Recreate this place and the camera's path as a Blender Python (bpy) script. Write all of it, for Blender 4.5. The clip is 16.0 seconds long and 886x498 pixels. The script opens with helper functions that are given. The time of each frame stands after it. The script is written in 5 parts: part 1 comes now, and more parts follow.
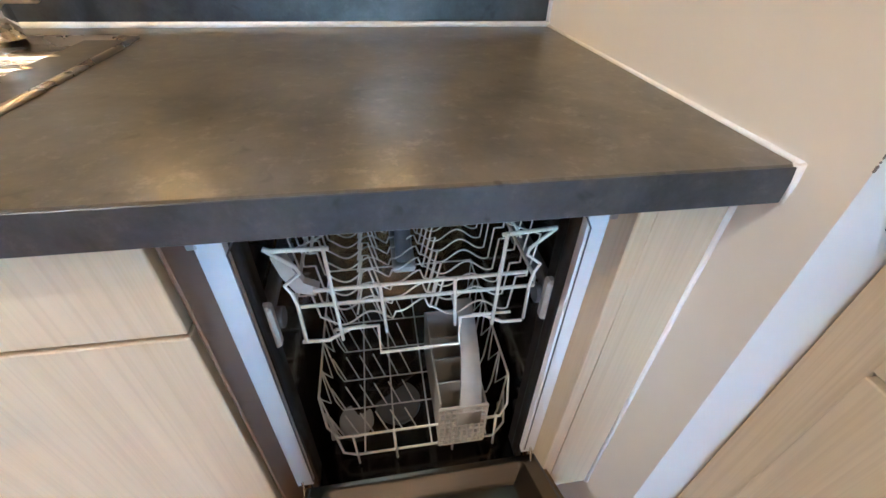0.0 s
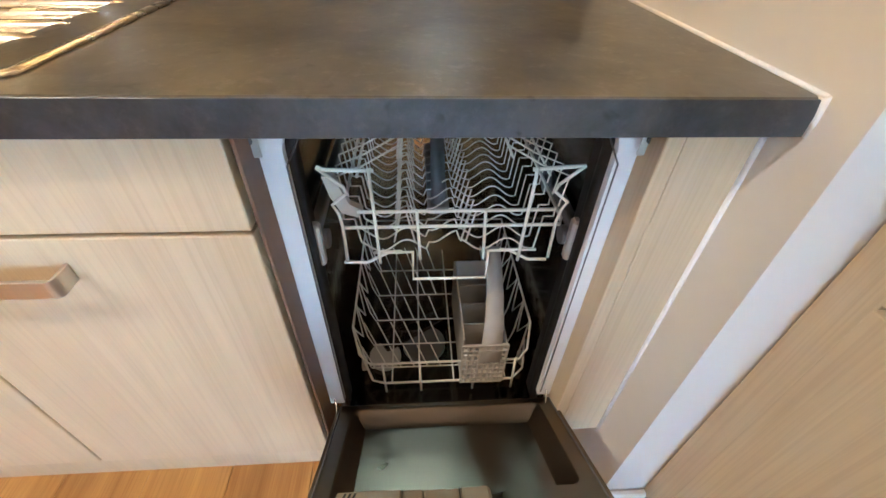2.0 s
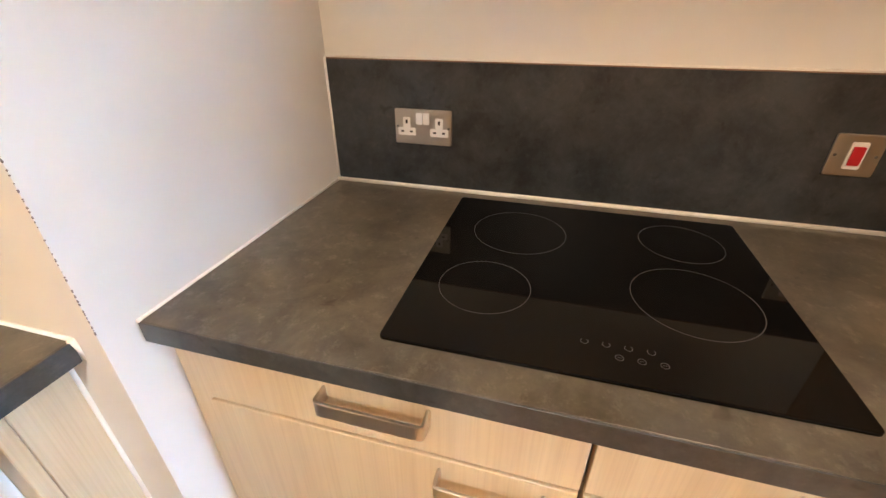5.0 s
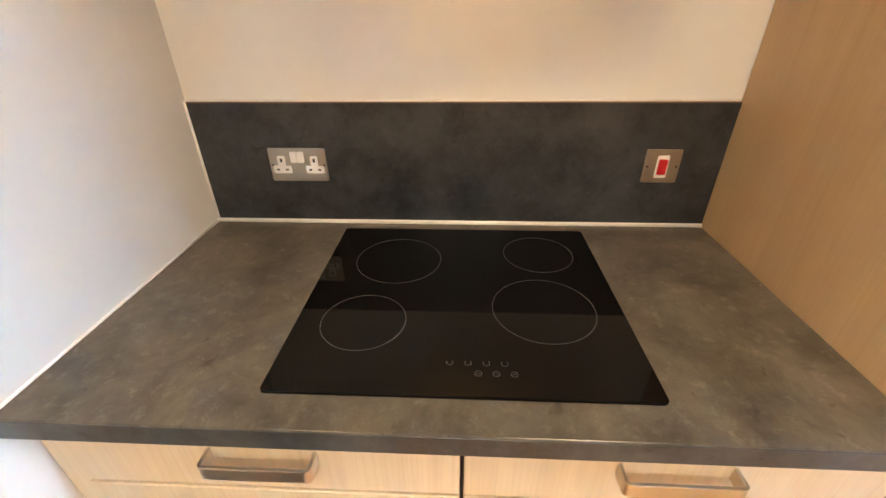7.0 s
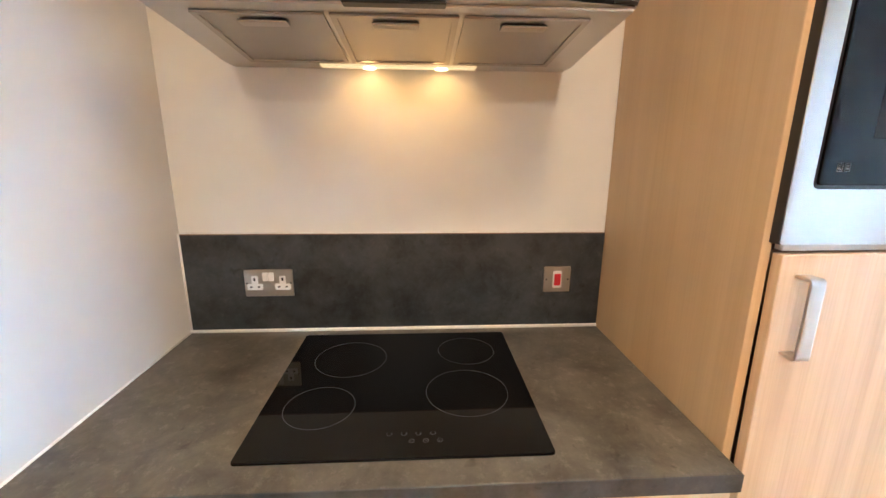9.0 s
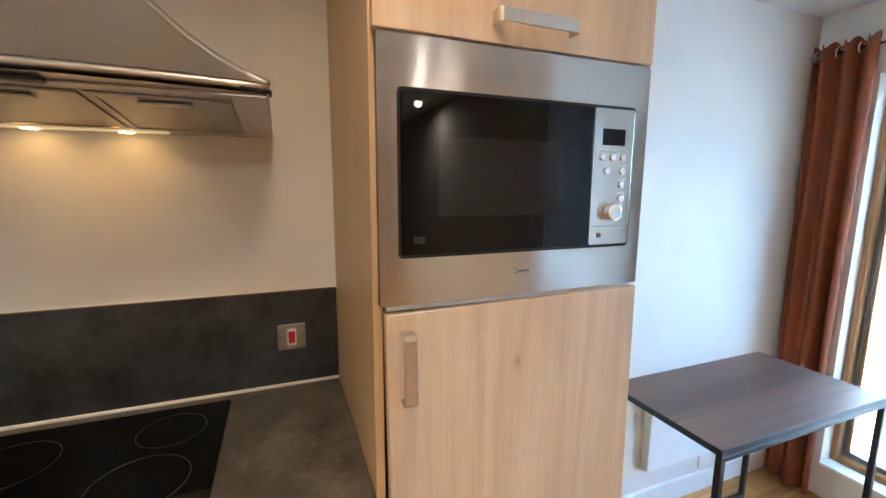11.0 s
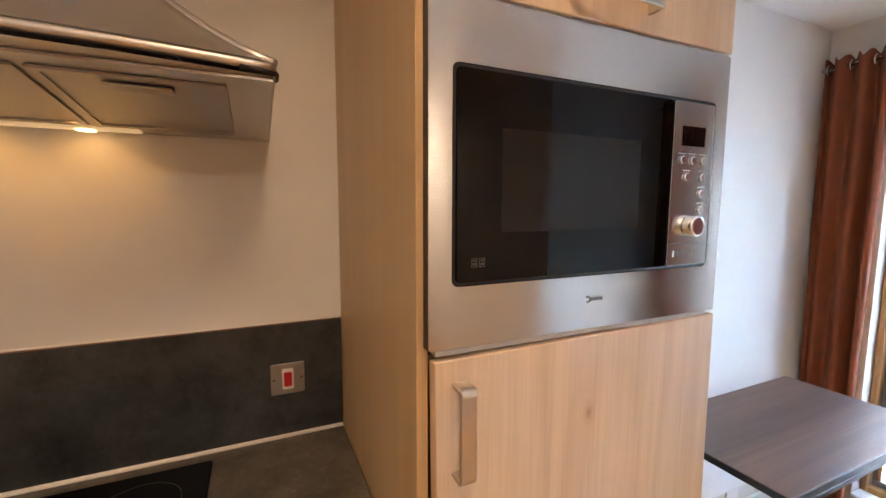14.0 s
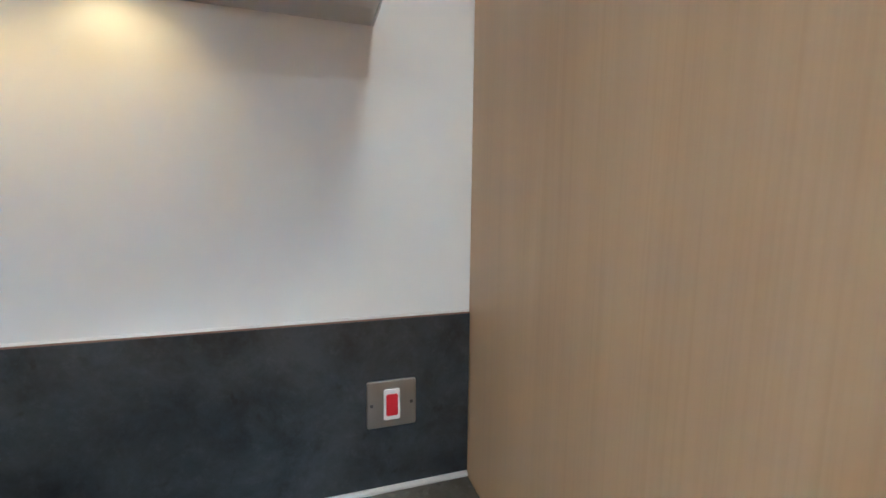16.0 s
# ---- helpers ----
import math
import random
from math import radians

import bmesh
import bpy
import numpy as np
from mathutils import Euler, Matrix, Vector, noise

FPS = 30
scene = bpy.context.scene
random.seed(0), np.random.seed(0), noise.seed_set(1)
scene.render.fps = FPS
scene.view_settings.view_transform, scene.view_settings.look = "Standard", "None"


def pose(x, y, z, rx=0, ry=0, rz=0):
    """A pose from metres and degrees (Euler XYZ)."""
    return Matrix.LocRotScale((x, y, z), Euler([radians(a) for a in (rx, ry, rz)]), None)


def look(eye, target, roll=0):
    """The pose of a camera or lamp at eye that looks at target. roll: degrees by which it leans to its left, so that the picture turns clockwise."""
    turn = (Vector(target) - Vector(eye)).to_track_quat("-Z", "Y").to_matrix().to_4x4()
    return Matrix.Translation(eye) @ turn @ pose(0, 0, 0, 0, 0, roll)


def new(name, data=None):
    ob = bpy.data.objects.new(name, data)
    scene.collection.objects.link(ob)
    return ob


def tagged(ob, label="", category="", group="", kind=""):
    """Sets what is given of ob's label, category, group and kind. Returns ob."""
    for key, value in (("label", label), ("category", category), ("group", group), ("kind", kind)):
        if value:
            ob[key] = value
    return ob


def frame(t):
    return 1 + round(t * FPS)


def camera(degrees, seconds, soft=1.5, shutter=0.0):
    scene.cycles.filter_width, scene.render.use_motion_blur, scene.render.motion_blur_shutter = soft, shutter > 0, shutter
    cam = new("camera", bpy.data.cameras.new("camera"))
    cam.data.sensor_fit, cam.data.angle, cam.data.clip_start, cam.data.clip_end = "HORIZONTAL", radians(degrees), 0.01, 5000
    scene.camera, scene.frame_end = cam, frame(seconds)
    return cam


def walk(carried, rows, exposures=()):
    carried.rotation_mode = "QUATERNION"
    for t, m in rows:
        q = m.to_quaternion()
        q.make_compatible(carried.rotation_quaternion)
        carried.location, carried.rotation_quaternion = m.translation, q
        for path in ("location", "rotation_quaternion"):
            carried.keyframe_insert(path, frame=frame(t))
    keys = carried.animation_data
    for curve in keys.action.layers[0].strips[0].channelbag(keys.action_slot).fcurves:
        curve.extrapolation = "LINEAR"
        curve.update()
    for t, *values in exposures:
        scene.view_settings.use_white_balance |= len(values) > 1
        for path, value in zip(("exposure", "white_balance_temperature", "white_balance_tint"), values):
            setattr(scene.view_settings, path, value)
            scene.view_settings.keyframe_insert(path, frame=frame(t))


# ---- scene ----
cam = camera(93.9, 16.0)
PATH = [
    (0, (-0.363, -0.222, 1.066), (-0.083, 1.327, -0.167), 1.8),
    (0.5, (-0.367, -0.286, 0.98), (-0.325, 1.147, -0.415), 1.2),
    (1, (-0.369, -0.298, 0.975), (-0.347, 1.077, -0.477), 1.3),
    (1.5, (-0.368, -0.316, 0.993), (-0.327, 1.093, -0.426), 1.4),
    (2, (-0.373, -0.299, 1.042), (-0.246, 1.21, -0.265), 2.0),
    (2.2, (-0.37, -0.267, 1.089), (-0.167, 1.289, -0.152), 2.5),
    (2.5, (-0.339, -0.181, 1.184), (0.002, 1.441, 0.065), 0.9),
    (2.8, (-0.299, -0.097, 1.242), (0.303, 1.548, 0.277), 1.1),
    (3, (-0.294, -0.057, 1.285), (0.563, 1.511, 0.386), 3.0),
    (3.2, (-0.265, -0.058, 1.315), (0.747, 1.442, 0.464), 2.4),
    (3.5, (-0.218, -0.105, 1.336), (0.993, 1.271, 0.536), 1.6),
    (4, (-0.203, -0.261, 1.353), (1.254, 0.85, 0.552), 0.8),
    (4.5, (-0.236, -0.452, 1.332), (1.376, 0.343, 0.454), 0.1),
    (5, (-0.282, -0.553, 1.3), (1.394, -0.093, 0.309), 0.1),
    (5.2, (-0.307, -0.585, 1.303), (1.368, -0.237, 0.267), 0.1),
    (7.5, (-0.284, -0.647, 1.395), (1.497, -0.655, 0.483), 0.7),
    (8, (-0.336, -0.655, 1.406), (1.559, -0.641, 0.767), -0.0),
    (8.2, (-0.359, -0.639, 1.428), (1.56, -0.637, 0.863), -0.0),
    (10.3, (-0.728, -0.95, 1.47), (1.198, -1.327, 1.083), -0.5),
    (10.5, (-0.71, -1.005, 1.491), (1.196, -1.479, 1.117), -0.2),
    (11, (-0.628, -1.092, 1.524), (1.214, -1.81, 1.223), 0.3),
    (11.5, (-0.529, -1.139, 1.566), (1.236, -2.05, 1.331), 0.7),
    (12, (-0.488, -1.165, 1.595), (1.222, -2.186, 1.408), 0.8),
    (12.5, (-0.501, -1.179, 1.603), (1.196, -2.226, 1.44), 0.7),
    (13, (-0.521, -1.183, 1.583), (1.191, -2.202, 1.413), 0.5),
    (13.5, (-0.512, -1.139, 1.536), (1.247, -2.072, 1.345), 0.2),
    (14, (-0.418, -1.043, 1.505), (1.394, -1.863, 1.296), 0.2),
    (14.5, (-0.212, -0.921, 1.472), (1.63, -1.662, 1.225), 0.4),
    (15, (-0.028, -0.898, 1.394), (1.842, -1.59, 1.242), 0.5),
    (15.5, (0.056, -0.947, 1.382), (1.94, -1.595, 1.206), 1.4),
    (16, (0.025, -0.983, 1.401), (1.917, -1.588, 1.163), 0.6),
]
EXPOSURES = [(0, 5.6, 4750, -2), (0.5, 5.6, 5150, -3), (2.0, 5.6, 5150, -3), (2.5, 5.6, 5850, 2), (3, 5.3, 5350, 2), (3.5, 5.4, 4500, -3), (4, 5.9, 5050, -1), (5, 6.1, 5450, 1), (7.5, 6.4, 5150, -3), (8, 6.47, 4850, -2), (10.5, 5.65, 5150, -4), (11, 5.45, 5000, -5), (11.5, 5.3, 5300, -3), (12.5, 5.15, 5750, 2), (13.5, 5.25, 6050, 5), (14, 5.35, 5800, 6), (14.5, 5.78, 5000, 3), (15, 5.9, 4950, -1), (15.5, 6.15, 4100, -6), (16, 6.05, 3650, -9)]
walk(cam, [(t, look(eye, target, roll)) for t, eye, target, roll in PATH], EXPOSURES)

# ---- world, sun and lamps ----
world = bpy.data.worlds.new("world")
scene.world = world
world.use_nodes = True
sky = world.node_tree.nodes.new("ShaderNodeTexSky")
sky.sky_type, sky.sun_disc = "NISHITA", False
sky.sun_elevation, sky.sun_rotation = radians(55), radians(266)
world.node_tree.links.new(sky.outputs[0], world.node_tree.nodes["Background"].inputs[0])
world.node_tree.nodes["Background"].inputs[1].default_value = 0.115
sun = new("sun", bpy.data.lights.new("sun", "SUN"))
sun.data.energy, sun.data.angle, sun.data.color = 1.6, radians(0.5), (1.0, 0.95, 0.88)
sun.matrix_world = look((-8.3, -0.6, 11.8), (0, 0, 0))


def spot(name, place, target, power, size=1.9, color=(1.0, 0.62, 0.25), radius=0.02, blend=0.6):
    """A warm lamp that shines in a cone."""
    lamp = new(name, bpy.data.lights.new(name, "SPOT"))
    lamp.data.energy, lamp.data.spot_size, lamp.data.spot_blend = power, size, blend
    lamp.data.color, lamp.data.shadow_soft_size = color, radius
    lamp.matrix_world = look(place, target)
    return lamp


WARM = (1.0, 0.58, 0.22)
HOOD_LAMPS = (-0.56, -0.745)
CABINET_LAMPS = (-0.333, -0.79, -1.25)
CEILING_LAMPS = ((-1.70, -0.60, 2.6), (-3.1, -2.35, 2.6), (-0.25, -1.15, 0.68), (-0.25, -0.04, 0.22))
for y in HOOD_LAMPS:
    spot("hood_lamp_light", (0.555, y, 1.645), (0.680, y, 1.530), 0.0150, 1.80, (1.0, 0.45, 0.12), 0.03, 0.55)
for x in CABINET_LAMPS:
    spot("cabinet_lamp_light", (x, 0.620, 1.330), (x, 0.55, 0.9), 0.0012, 2.1, WARM, 0.02, 1.0)
for x, y, power in CEILING_LAMPS:
    spot("ceiling_lamp_light", (x, y, 2.295), (x, y, 0), power, 3.05, (1.0, 0.595, 0.36) if x > -1 else (1.0, 0.71, 0.50), 0.11 if x > -1 else 0.035, 1.0)


# ---- materials ----
def shader(name, rough=0.5, metal=0.0):
    m = bpy.data.materials.new(name)
    m.use_nodes = True
    p = m.node_tree.nodes["Principled BSDF"]
    p.inputs["Roughness"].default_value, p.inputs["Metallic"].default_value = rough, metal
    return m, m.node_tree, p


def noise_node(t, scale, stretch=(1, 1, 1), detail=4.0, rough=0.55, distort=0.0):
    co, mp, n = (t.nodes.new(k) for k in ("ShaderNodeTexCoord", "ShaderNodeMapping", "ShaderNodeTexNoise"))
    mp.inputs["Scale"].default_value = stretch
    n.inputs["Scale"].default_value, n.inputs["Detail"].default_value = scale, detail
    n.inputs["Roughness"].default_value, n.inputs["Distortion"].default_value = rough, distort
    t.links.new(co.outputs["Object"], mp.inputs[0])
    t.links.new(mp.outputs[0], n.inputs["Vector"])
    return n.outputs["Fac"]


def ramp(t, fac, stops):
    r = t.nodes.new("ShaderNodeValToRGB")
    while len(r.color_ramp.elements) < len(stops):
        r.color_ramp.elements.new(0.5)
    for e, (at, c) in zip(r.color_ramp.elements, stops):
        e.position, e.color = at, (*c, 1)
    t.links.new(fac, r.inputs[0])
    return r.outputs[0]


def blend(t, kind, fac, a, b):
    m = t.nodes.new("ShaderNodeMix")
    m.data_type, m.blend_type = "RGBA", kind
    if isinstance(fac, float):
        m.inputs[0].default_value = fac
    else:
        t.links.new(fac, m.inputs[0])
    for value, socket in ((a, m.inputs[6]), (b, m.inputs[7])):
        if isinstance(value, tuple):
            socket.default_value = (*value, 1)
        else:
            t.links.new(value, socket)
    return m.outputs[2]


def bump(t, p, fac, strength, distance=0.002):
    b = t.nodes.new("ShaderNodeBump")
    b.inputs["Strength"].default_value, b.inputs["Distance"].default_value = strength, distance
    t.links.new(fac, b.inputs["Height"])
    t.links.new(b.outputs[0], p.inputs["Normal"])


def spread(t, fac, low, high):
    m = t.nodes.new("ShaderNodeMapRange")
    m.inputs["From Min"].default_value, m.inputs["From Max"].default_value = 0.3, 0.7
    m.inputs["To Min"].default_value, m.inputs["To Max"].default_value = low, high
    t.links.new(fac, m.inputs[0])
    return m.outputs[0]


def plain(name, color, rough=0.5, metal=0.0, vary=0.08, scale=14.0, relief=0.05, fine=220.0):
    """Paint, plastic or metal with a little unevenness at two scales."""
    m, t, p = shader(name, rough, metal)
    wide, grain = noise_node(t, scale), noise_node(t, fine)
    low = tuple(c * (1 - vary) for c in color)
    high = tuple(min(1.0, c * (1 + vary)) for c in color)
    t.links.new(ramp(t, wide, [(0.3, low), (0.7, high)]), p.inputs["Base Color"])
    t.links.new(spread(t, wide, rough * 0.85, min(1.0, rough * 1.15)), p.inputs["Roughness"])
    if relief:
        bump(t, p, grain, relief, 0.0006)
    return m


def timber(name, pale, dark, rough=0.45, along="z", scale=1.0, contrast=1.0, per_piece=0.0):
    """Grain that runs along one axis: wide cathedral bands, fine pores."""
    m, t, p = shader(name, rough)
    k = {"x": (0.06, 1, 1), "y": (1, 0.06, 1), "z": (1, 1, 0.06)}[along]
    f = {"x": (0.012, 1, 1), "y": (1, 0.012, 1), "z": (1, 1, 0.012)}[along]
    bands = noise_node(t, 13 * scale, k, 4, 0.55, 1.1)
    pores = noise_node(t, 330 * scale, f, 3, 0.6)
    wide = noise_node(t, 3.5, k, 2)
    mid = tuple((a + b) / 2 for a, b in zip(pale, dark))
    base = ramp(t, bands, [(0.28, dark), (0.48, mid), (0.70, pale)])
    base = blend(t, "MULTIPLY", 0.26 * contrast, base, ramp(t, pores, [(0.34, (0.66, 0.58, 0.50)), (0.56, (1, 1, 1))]))
    base = blend(t, "MULTIPLY", 0.5, base, ramp(t, wide, [(0.3, (0.82, 0.78, 0.73)), (0.7, (1, 1, 1))]))
    if per_piece:
        info = t.nodes.new("ShaderNodeObjectInfo")
        base = blend(t, "MULTIPLY", per_piece, base, ramp(t, info.outputs["Random"], [(0.0, (0.62, 0.52, 0.42)), (1.0, (1.0, 1.0, 1.0))]))
    t.links.new(base, p.inputs["Base Color"])
    t.links.new(spread(t, pores, rough * 0.85, rough * 1.2), p.inputs["Roughness"])
    bump(t, p, pores, 0.12, 0.0005)
    return m


def knotty_oak(name, pale, dark, rough=0.42):
    """Oak with long wandering figure, arches round the heart, fine pores and a few small knots."""
    m, t, p = shader(name, rough)
    co, mp = t.nodes.new("ShaderNodeTexCoord"), t.nodes.new("ShaderNodeMapping")
    mp.inputs["Scale"].default_value = (1.0, 1.0, 0.10)
    t.links.new(co.outputs["Object"], mp.inputs[0])
    wave = t.nodes.new("ShaderNodeTexWave")
    wave.wave_type, wave.bands_direction = "BANDS", "DIAGONAL"
    for key, value in (("Scale", 5.0), ("Distortion", 14.0), ("Detail", 3.0), ("Detail Scale", 1.1), ("Detail Roughness", 0.55)):
        wave.inputs[key].default_value = value
    t.links.new(mp.outputs[0], wave.inputs["Vector"])
    figure = wave.outputs["Fac"]
    wide = noise_node(t, 4.0, (1, 1, 0.16), 3, 0.5, 0.6)
    pores = noise_node(t, 300, (1, 1, 0.016), 3, 0.6)
    fleck = noise_node(t, 60, (1, 1, 0.05), 3, 0.6, 0.3)
    mid = tuple((a + b) / 2 for a, b in zip(pale, dark))
    base = ramp(t, figure, [(0.0, dark), (0.35, mid), (1.0, pale)])
    base = blend(t, "MIX", 0.45, base, mid)
    base = blend(t, "MULTIPLY", 0.65, base, ramp(t, wide, [(0.32, (0.80, 0.74, 0.68)), (0.66, (1, 1, 1))]))
    base = blend(t, "MULTIPLY", 0.16, base, ramp(t, fleck, [(0.34, (0.70, 0.62, 0.54)), (0.52, (1, 1, 1))]))
    base = blend(t, "MULTIPLY", 0.22, base, ramp(t, pores, [(0.34, (0.66, 0.58, 0.50)), (0.56, (1, 1, 1))]))
    cells = t.nodes.new("ShaderNodeTexVoronoi")
    knot_map = t.nodes.new("ShaderNodeMapping")
    knot_map.inputs["Scale"].default_value = (1.0, 1.0, 0.55)
    t.links.new(co.outputs["Object"], knot_map.inputs[0])
    t.links.new(knot_map.outputs[0], cells.inputs["Vector"])
    cells.inputs["Scale"].default_value = 6.5
    base = blend(t, "MULTIPLY", 0.7, base, ramp(t, cells.outputs["Distance"], [(0.020, (0.34, 0.23, 0.15)), (0.055, (0.86, 0.78, 0.70)), (0.11, (1, 1, 1))]))
    t.links.new(base, p.inputs["Base Color"])
    t.links.new(spread(t, pores, rough * 0.85, rough * 1.2), p.inputs["Roughness"])
    bump(t, p, pores, 0.12, 0.0005)
    return m


def stone_laminate(name, dark, pale, rough, scuffs=0.5):
    """Slate-look laminate: soft clouds, small scuffs, fine speckle."""
    m, t, p = shader(name, rough)
    cloud = noise_node(t, 10, (1, 1, 1), 8, 0.7, 0.25)
    scuff = noise_node(t, 42, (1, 1, 1), 6, 0.75, 0.15)
    speck = noise_node(t, 260, (1, 1, 1), 2)
    base = ramp(t, cloud, [(0.34, dark), (0.64, pale)])
    base = blend(t, "SCREEN", scuffs, base, ramp(t, scuff, [(0.54, (0, 0, 0)), (0.68, (0.12, 0.11, 0.098))]))
    base = blend(t, "MULTIPLY", 0.2, base, ramp(t, speck, [(0.35, (0.7, 0.7, 0.7)), (0.6, (1, 1, 1))]))
    pits = noise_node(t, 34, (1, 1, 1), 2, 0.5, 0.6)
    base = blend(t, "MULTIPLY", 0.8, base, ramp(t, pits, [(0.24, (0.40, 0.39, 0.38)), (0.33, (1, 1, 1))]))
    t.links.new(base, p.inputs["Base Color"])
    t.links.new(spread(t, speck, rough * 0.97, rough * 1.03), p.inputs["Roughness"])
    bump(t, p, speck, 0.02, 0.0003)
    return m


def brushed(name, color, rough, along="y", relief=0.12, streak=0.0):
    """Brushed metal: hair lines that run along one axis."""
    m, t, p = shader(name, rough, 1.0)
    k = {"x": (0.01, 1, 1), "y": (1, 0.01, 1), "z": (1, 1, 0.01)}[along]
    lines, wide = noise_node(t, 900, k, 2), noise_node(t, 5)
    low = tuple(c * 0.95 for c in color)
    t.links.new(ramp(t, lines, [(0.3, low), (0.7, color)]), p.inputs["Base Color"])
    t.links.new(spread(t, wide, rough * 0.93, rough * 1.07), p.inputs["Roughness"])
    p.inputs["Anisotropic"].default_value, p.inputs["Anisotropic Rotation"].default_value = streak, 0.0
    if streak:
        up = t.nodes.new("ShaderNodeCombineXYZ")
        up.inputs[2].default_value = 1.0
        t.links.new(up.outputs[0], p.inputs["Tangent"])
    bump(t, p, lines, relief, 0.0004)
    return m


def glossy(name, color, rough=0.03, coat=0.0, ior=1.5):
    m, t, p = shader(name, rough)
    p.inputs["IOR"].default_value = ior
    p.inputs["Base Color"].default_value = (*color, 1)
    p.inputs["Coat Weight"].default_value = coat
    smear = noise_node(t, 9)
    t.links.new(spread(t, smear, rough * 0.7, rough * 1.5), p.inputs["Roughness"])
    return m


def clear_glass(name, tint=(1, 1, 1), rough=0.0):
    m, t, p = shader(name, rough)
    p.inputs["Base Color"].default_value = (*tint, 1)
    p.inputs["Transmission Weight"].default_value, p.inputs["IOR"].default_value = 1.0, 1.45
    return m


def glowing(name, color, strength):
    m, t, p = shader(name, 0.4)
    p.inputs["Emission Color"].default_value, p.inputs["Emission Strength"].default_value = (*color, 1), strength
    return m


PAINT = plain("wall_paint", (0.74, 0.72, 0.68), 0.75, 0, 0.03, 4.0, 0.18, 160)
CEILING_PAINT = plain("ceiling_paint", (0.80, 0.79, 0.77), 0.85, 0, 0.03, 3.0, 0.1)
GLOSS_WHITE = plain("white_gloss_paint", (0.80, 0.80, 0.79), 0.35, 0, 0.03)
SEALANT = plain("white_sealant", (0.80, 0.78, 0.74), 0.35, 0, 0.05, 60)
PLASTER = plain("bare_plaster_chip", (0.22, 0.19, 0.17), 0.9, 0, 0.3, 60, 0.4)
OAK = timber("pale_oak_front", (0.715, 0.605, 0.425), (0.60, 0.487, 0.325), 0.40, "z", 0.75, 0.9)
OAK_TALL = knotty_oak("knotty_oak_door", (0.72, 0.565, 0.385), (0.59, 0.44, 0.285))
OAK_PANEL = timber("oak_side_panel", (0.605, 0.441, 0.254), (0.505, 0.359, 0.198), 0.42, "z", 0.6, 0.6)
EDGE = plain("brown_carcass_edge", (0.22, 0.135, 0.085), 0.5, 0, 0.12)
# Carcass brown darkened to put shade into the gaps between boards.
SHADOW_GAP = plain("gap_shade_brown", (0.10, 0.065, 0.045), 0.7, 0, 0.1)
WORKTOP = stone_laminate("slate_worktop", (0.050, 0.046, 0.036), (0.126, 0.113, 0.090), 0.285, 0.55)
# Worktop slate with the front edge's lack of lamp glow put into its colour.
EDGING = stone_laminate("shaded_slate_edging", (0.022, 0.026, 0.029), (0.068, 0.075, 0.081), 0.36, 0.2)
SPLASH = stone_laminate("slate_splashback", (0.009, 0.0115, 0.014), (0.046, 0.051, 0.056), 0.37, 0.14)
STEEL = brushed("brushed_steel", (0.60, 0.59, 0.57), 0.178, "y", 0.0, 1.0)
# Far darker than the other steels: the liner's dark reflections put into its colour.
STEEL_X = brushed("dark_reflection_door_steel", (0.20, 0.168, 0.128), 0.29, "x")
HOOD_STEEL = brushed("hood_steel", (0.62, 0.61, 0.59), 0.44, "y", 0.06)
CHROME = plain("chrome", (0.80, 0.80, 0.80), 0.08, 1.0, 0.03, 20, 0)
NICKEL = brushed("satin_nickel", (0.66, 0.62, 0.55), 0.33, "z", 0.05)
PLATE = brushed("satin_faceplate", (0.50, 0.475, 0.43), 0.33, "z", 0.05)
SINK_STEEL = plain("satin_sink_steel", (0.60, 0.53, 0.43), 0.27, 1.0, 0.06, 12, 0.05)
# One tub steel twice: gold reflection coloured into the back, shade into the rest.
TUB_BACK = plain("gold_reflection_tub_steel", (0.68, 0.54, 0.33), 0.20, 1.0, 0.1, 9, 0.02)
TUB = plain("shaded_tub_steel", (0.13, 0.12, 0.108), 0.16, 1.0, 0.2, 9, 0.03)
RUBBER = plain("black_rubber", (0.012, 0.012, 0.013), 0.5, 0, 0.2)
WIRE = plain("grey_coated_wire", (0.74, 0.72, 0.66), 0.32, 0, 0.06, 40, 0)
GREY_PLASTIC = plain("grey_plastic", (0.48, 0.46, 0.42), 0.4, 0, 0.06, 30)
DARK_PLASTIC = plain("dark_grey_plastic", (0.12, 0.12, 0.125), 0.4, 0, 0.1)
PIPE_GREY = plain("blue_grey_plastic", (0.17, 0.17, 0.175), 0.35, 0, 0.08, 30)
DISPENSER = plain("taupe_plastic", (0.30, 0.265, 0.20), 0.4, 0, 0.06, 30)
WHITE_PLASTIC = plain("white_plastic", (0.78, 0.77, 0.75), 0.35, 0, 0.03)
WHITE_ENAMEL = plain("white_enamel", (0.80, 0.81, 0.83), 0.34, 0, 0.02)
RED = plain("red_rocker", (0.44, 0.009, 0.016), 0.36, 0, 0.05)
HOB_GLASS = glossy("black_hob_glass", (0.003, 0.003, 0.003), 0.03, 0.0, 1.24)
OVEN_GLASS = glossy("black_oven_glass", (0.002, 0.002, 0.0025), 0.012, 0.0, 1.34)
OVEN_WINDOW = glossy("grey_oven_window", (0.013, 0.0125, 0.0125), 0.03, 0.0, 1.34)
RING_INK = plain("grey_ring_print", (0.062, 0.062, 0.062), 0.4, 0, 0.1)
BLACK = plain("black_paint", (0.014, 0.014, 0.016), 0.45, 0, 0.2)
CURTAIN = plain("rust_curtain_cloth", (0.23, 0.062, 0.022), 0.85, 0, 0.15, 20, 0.4, 900)
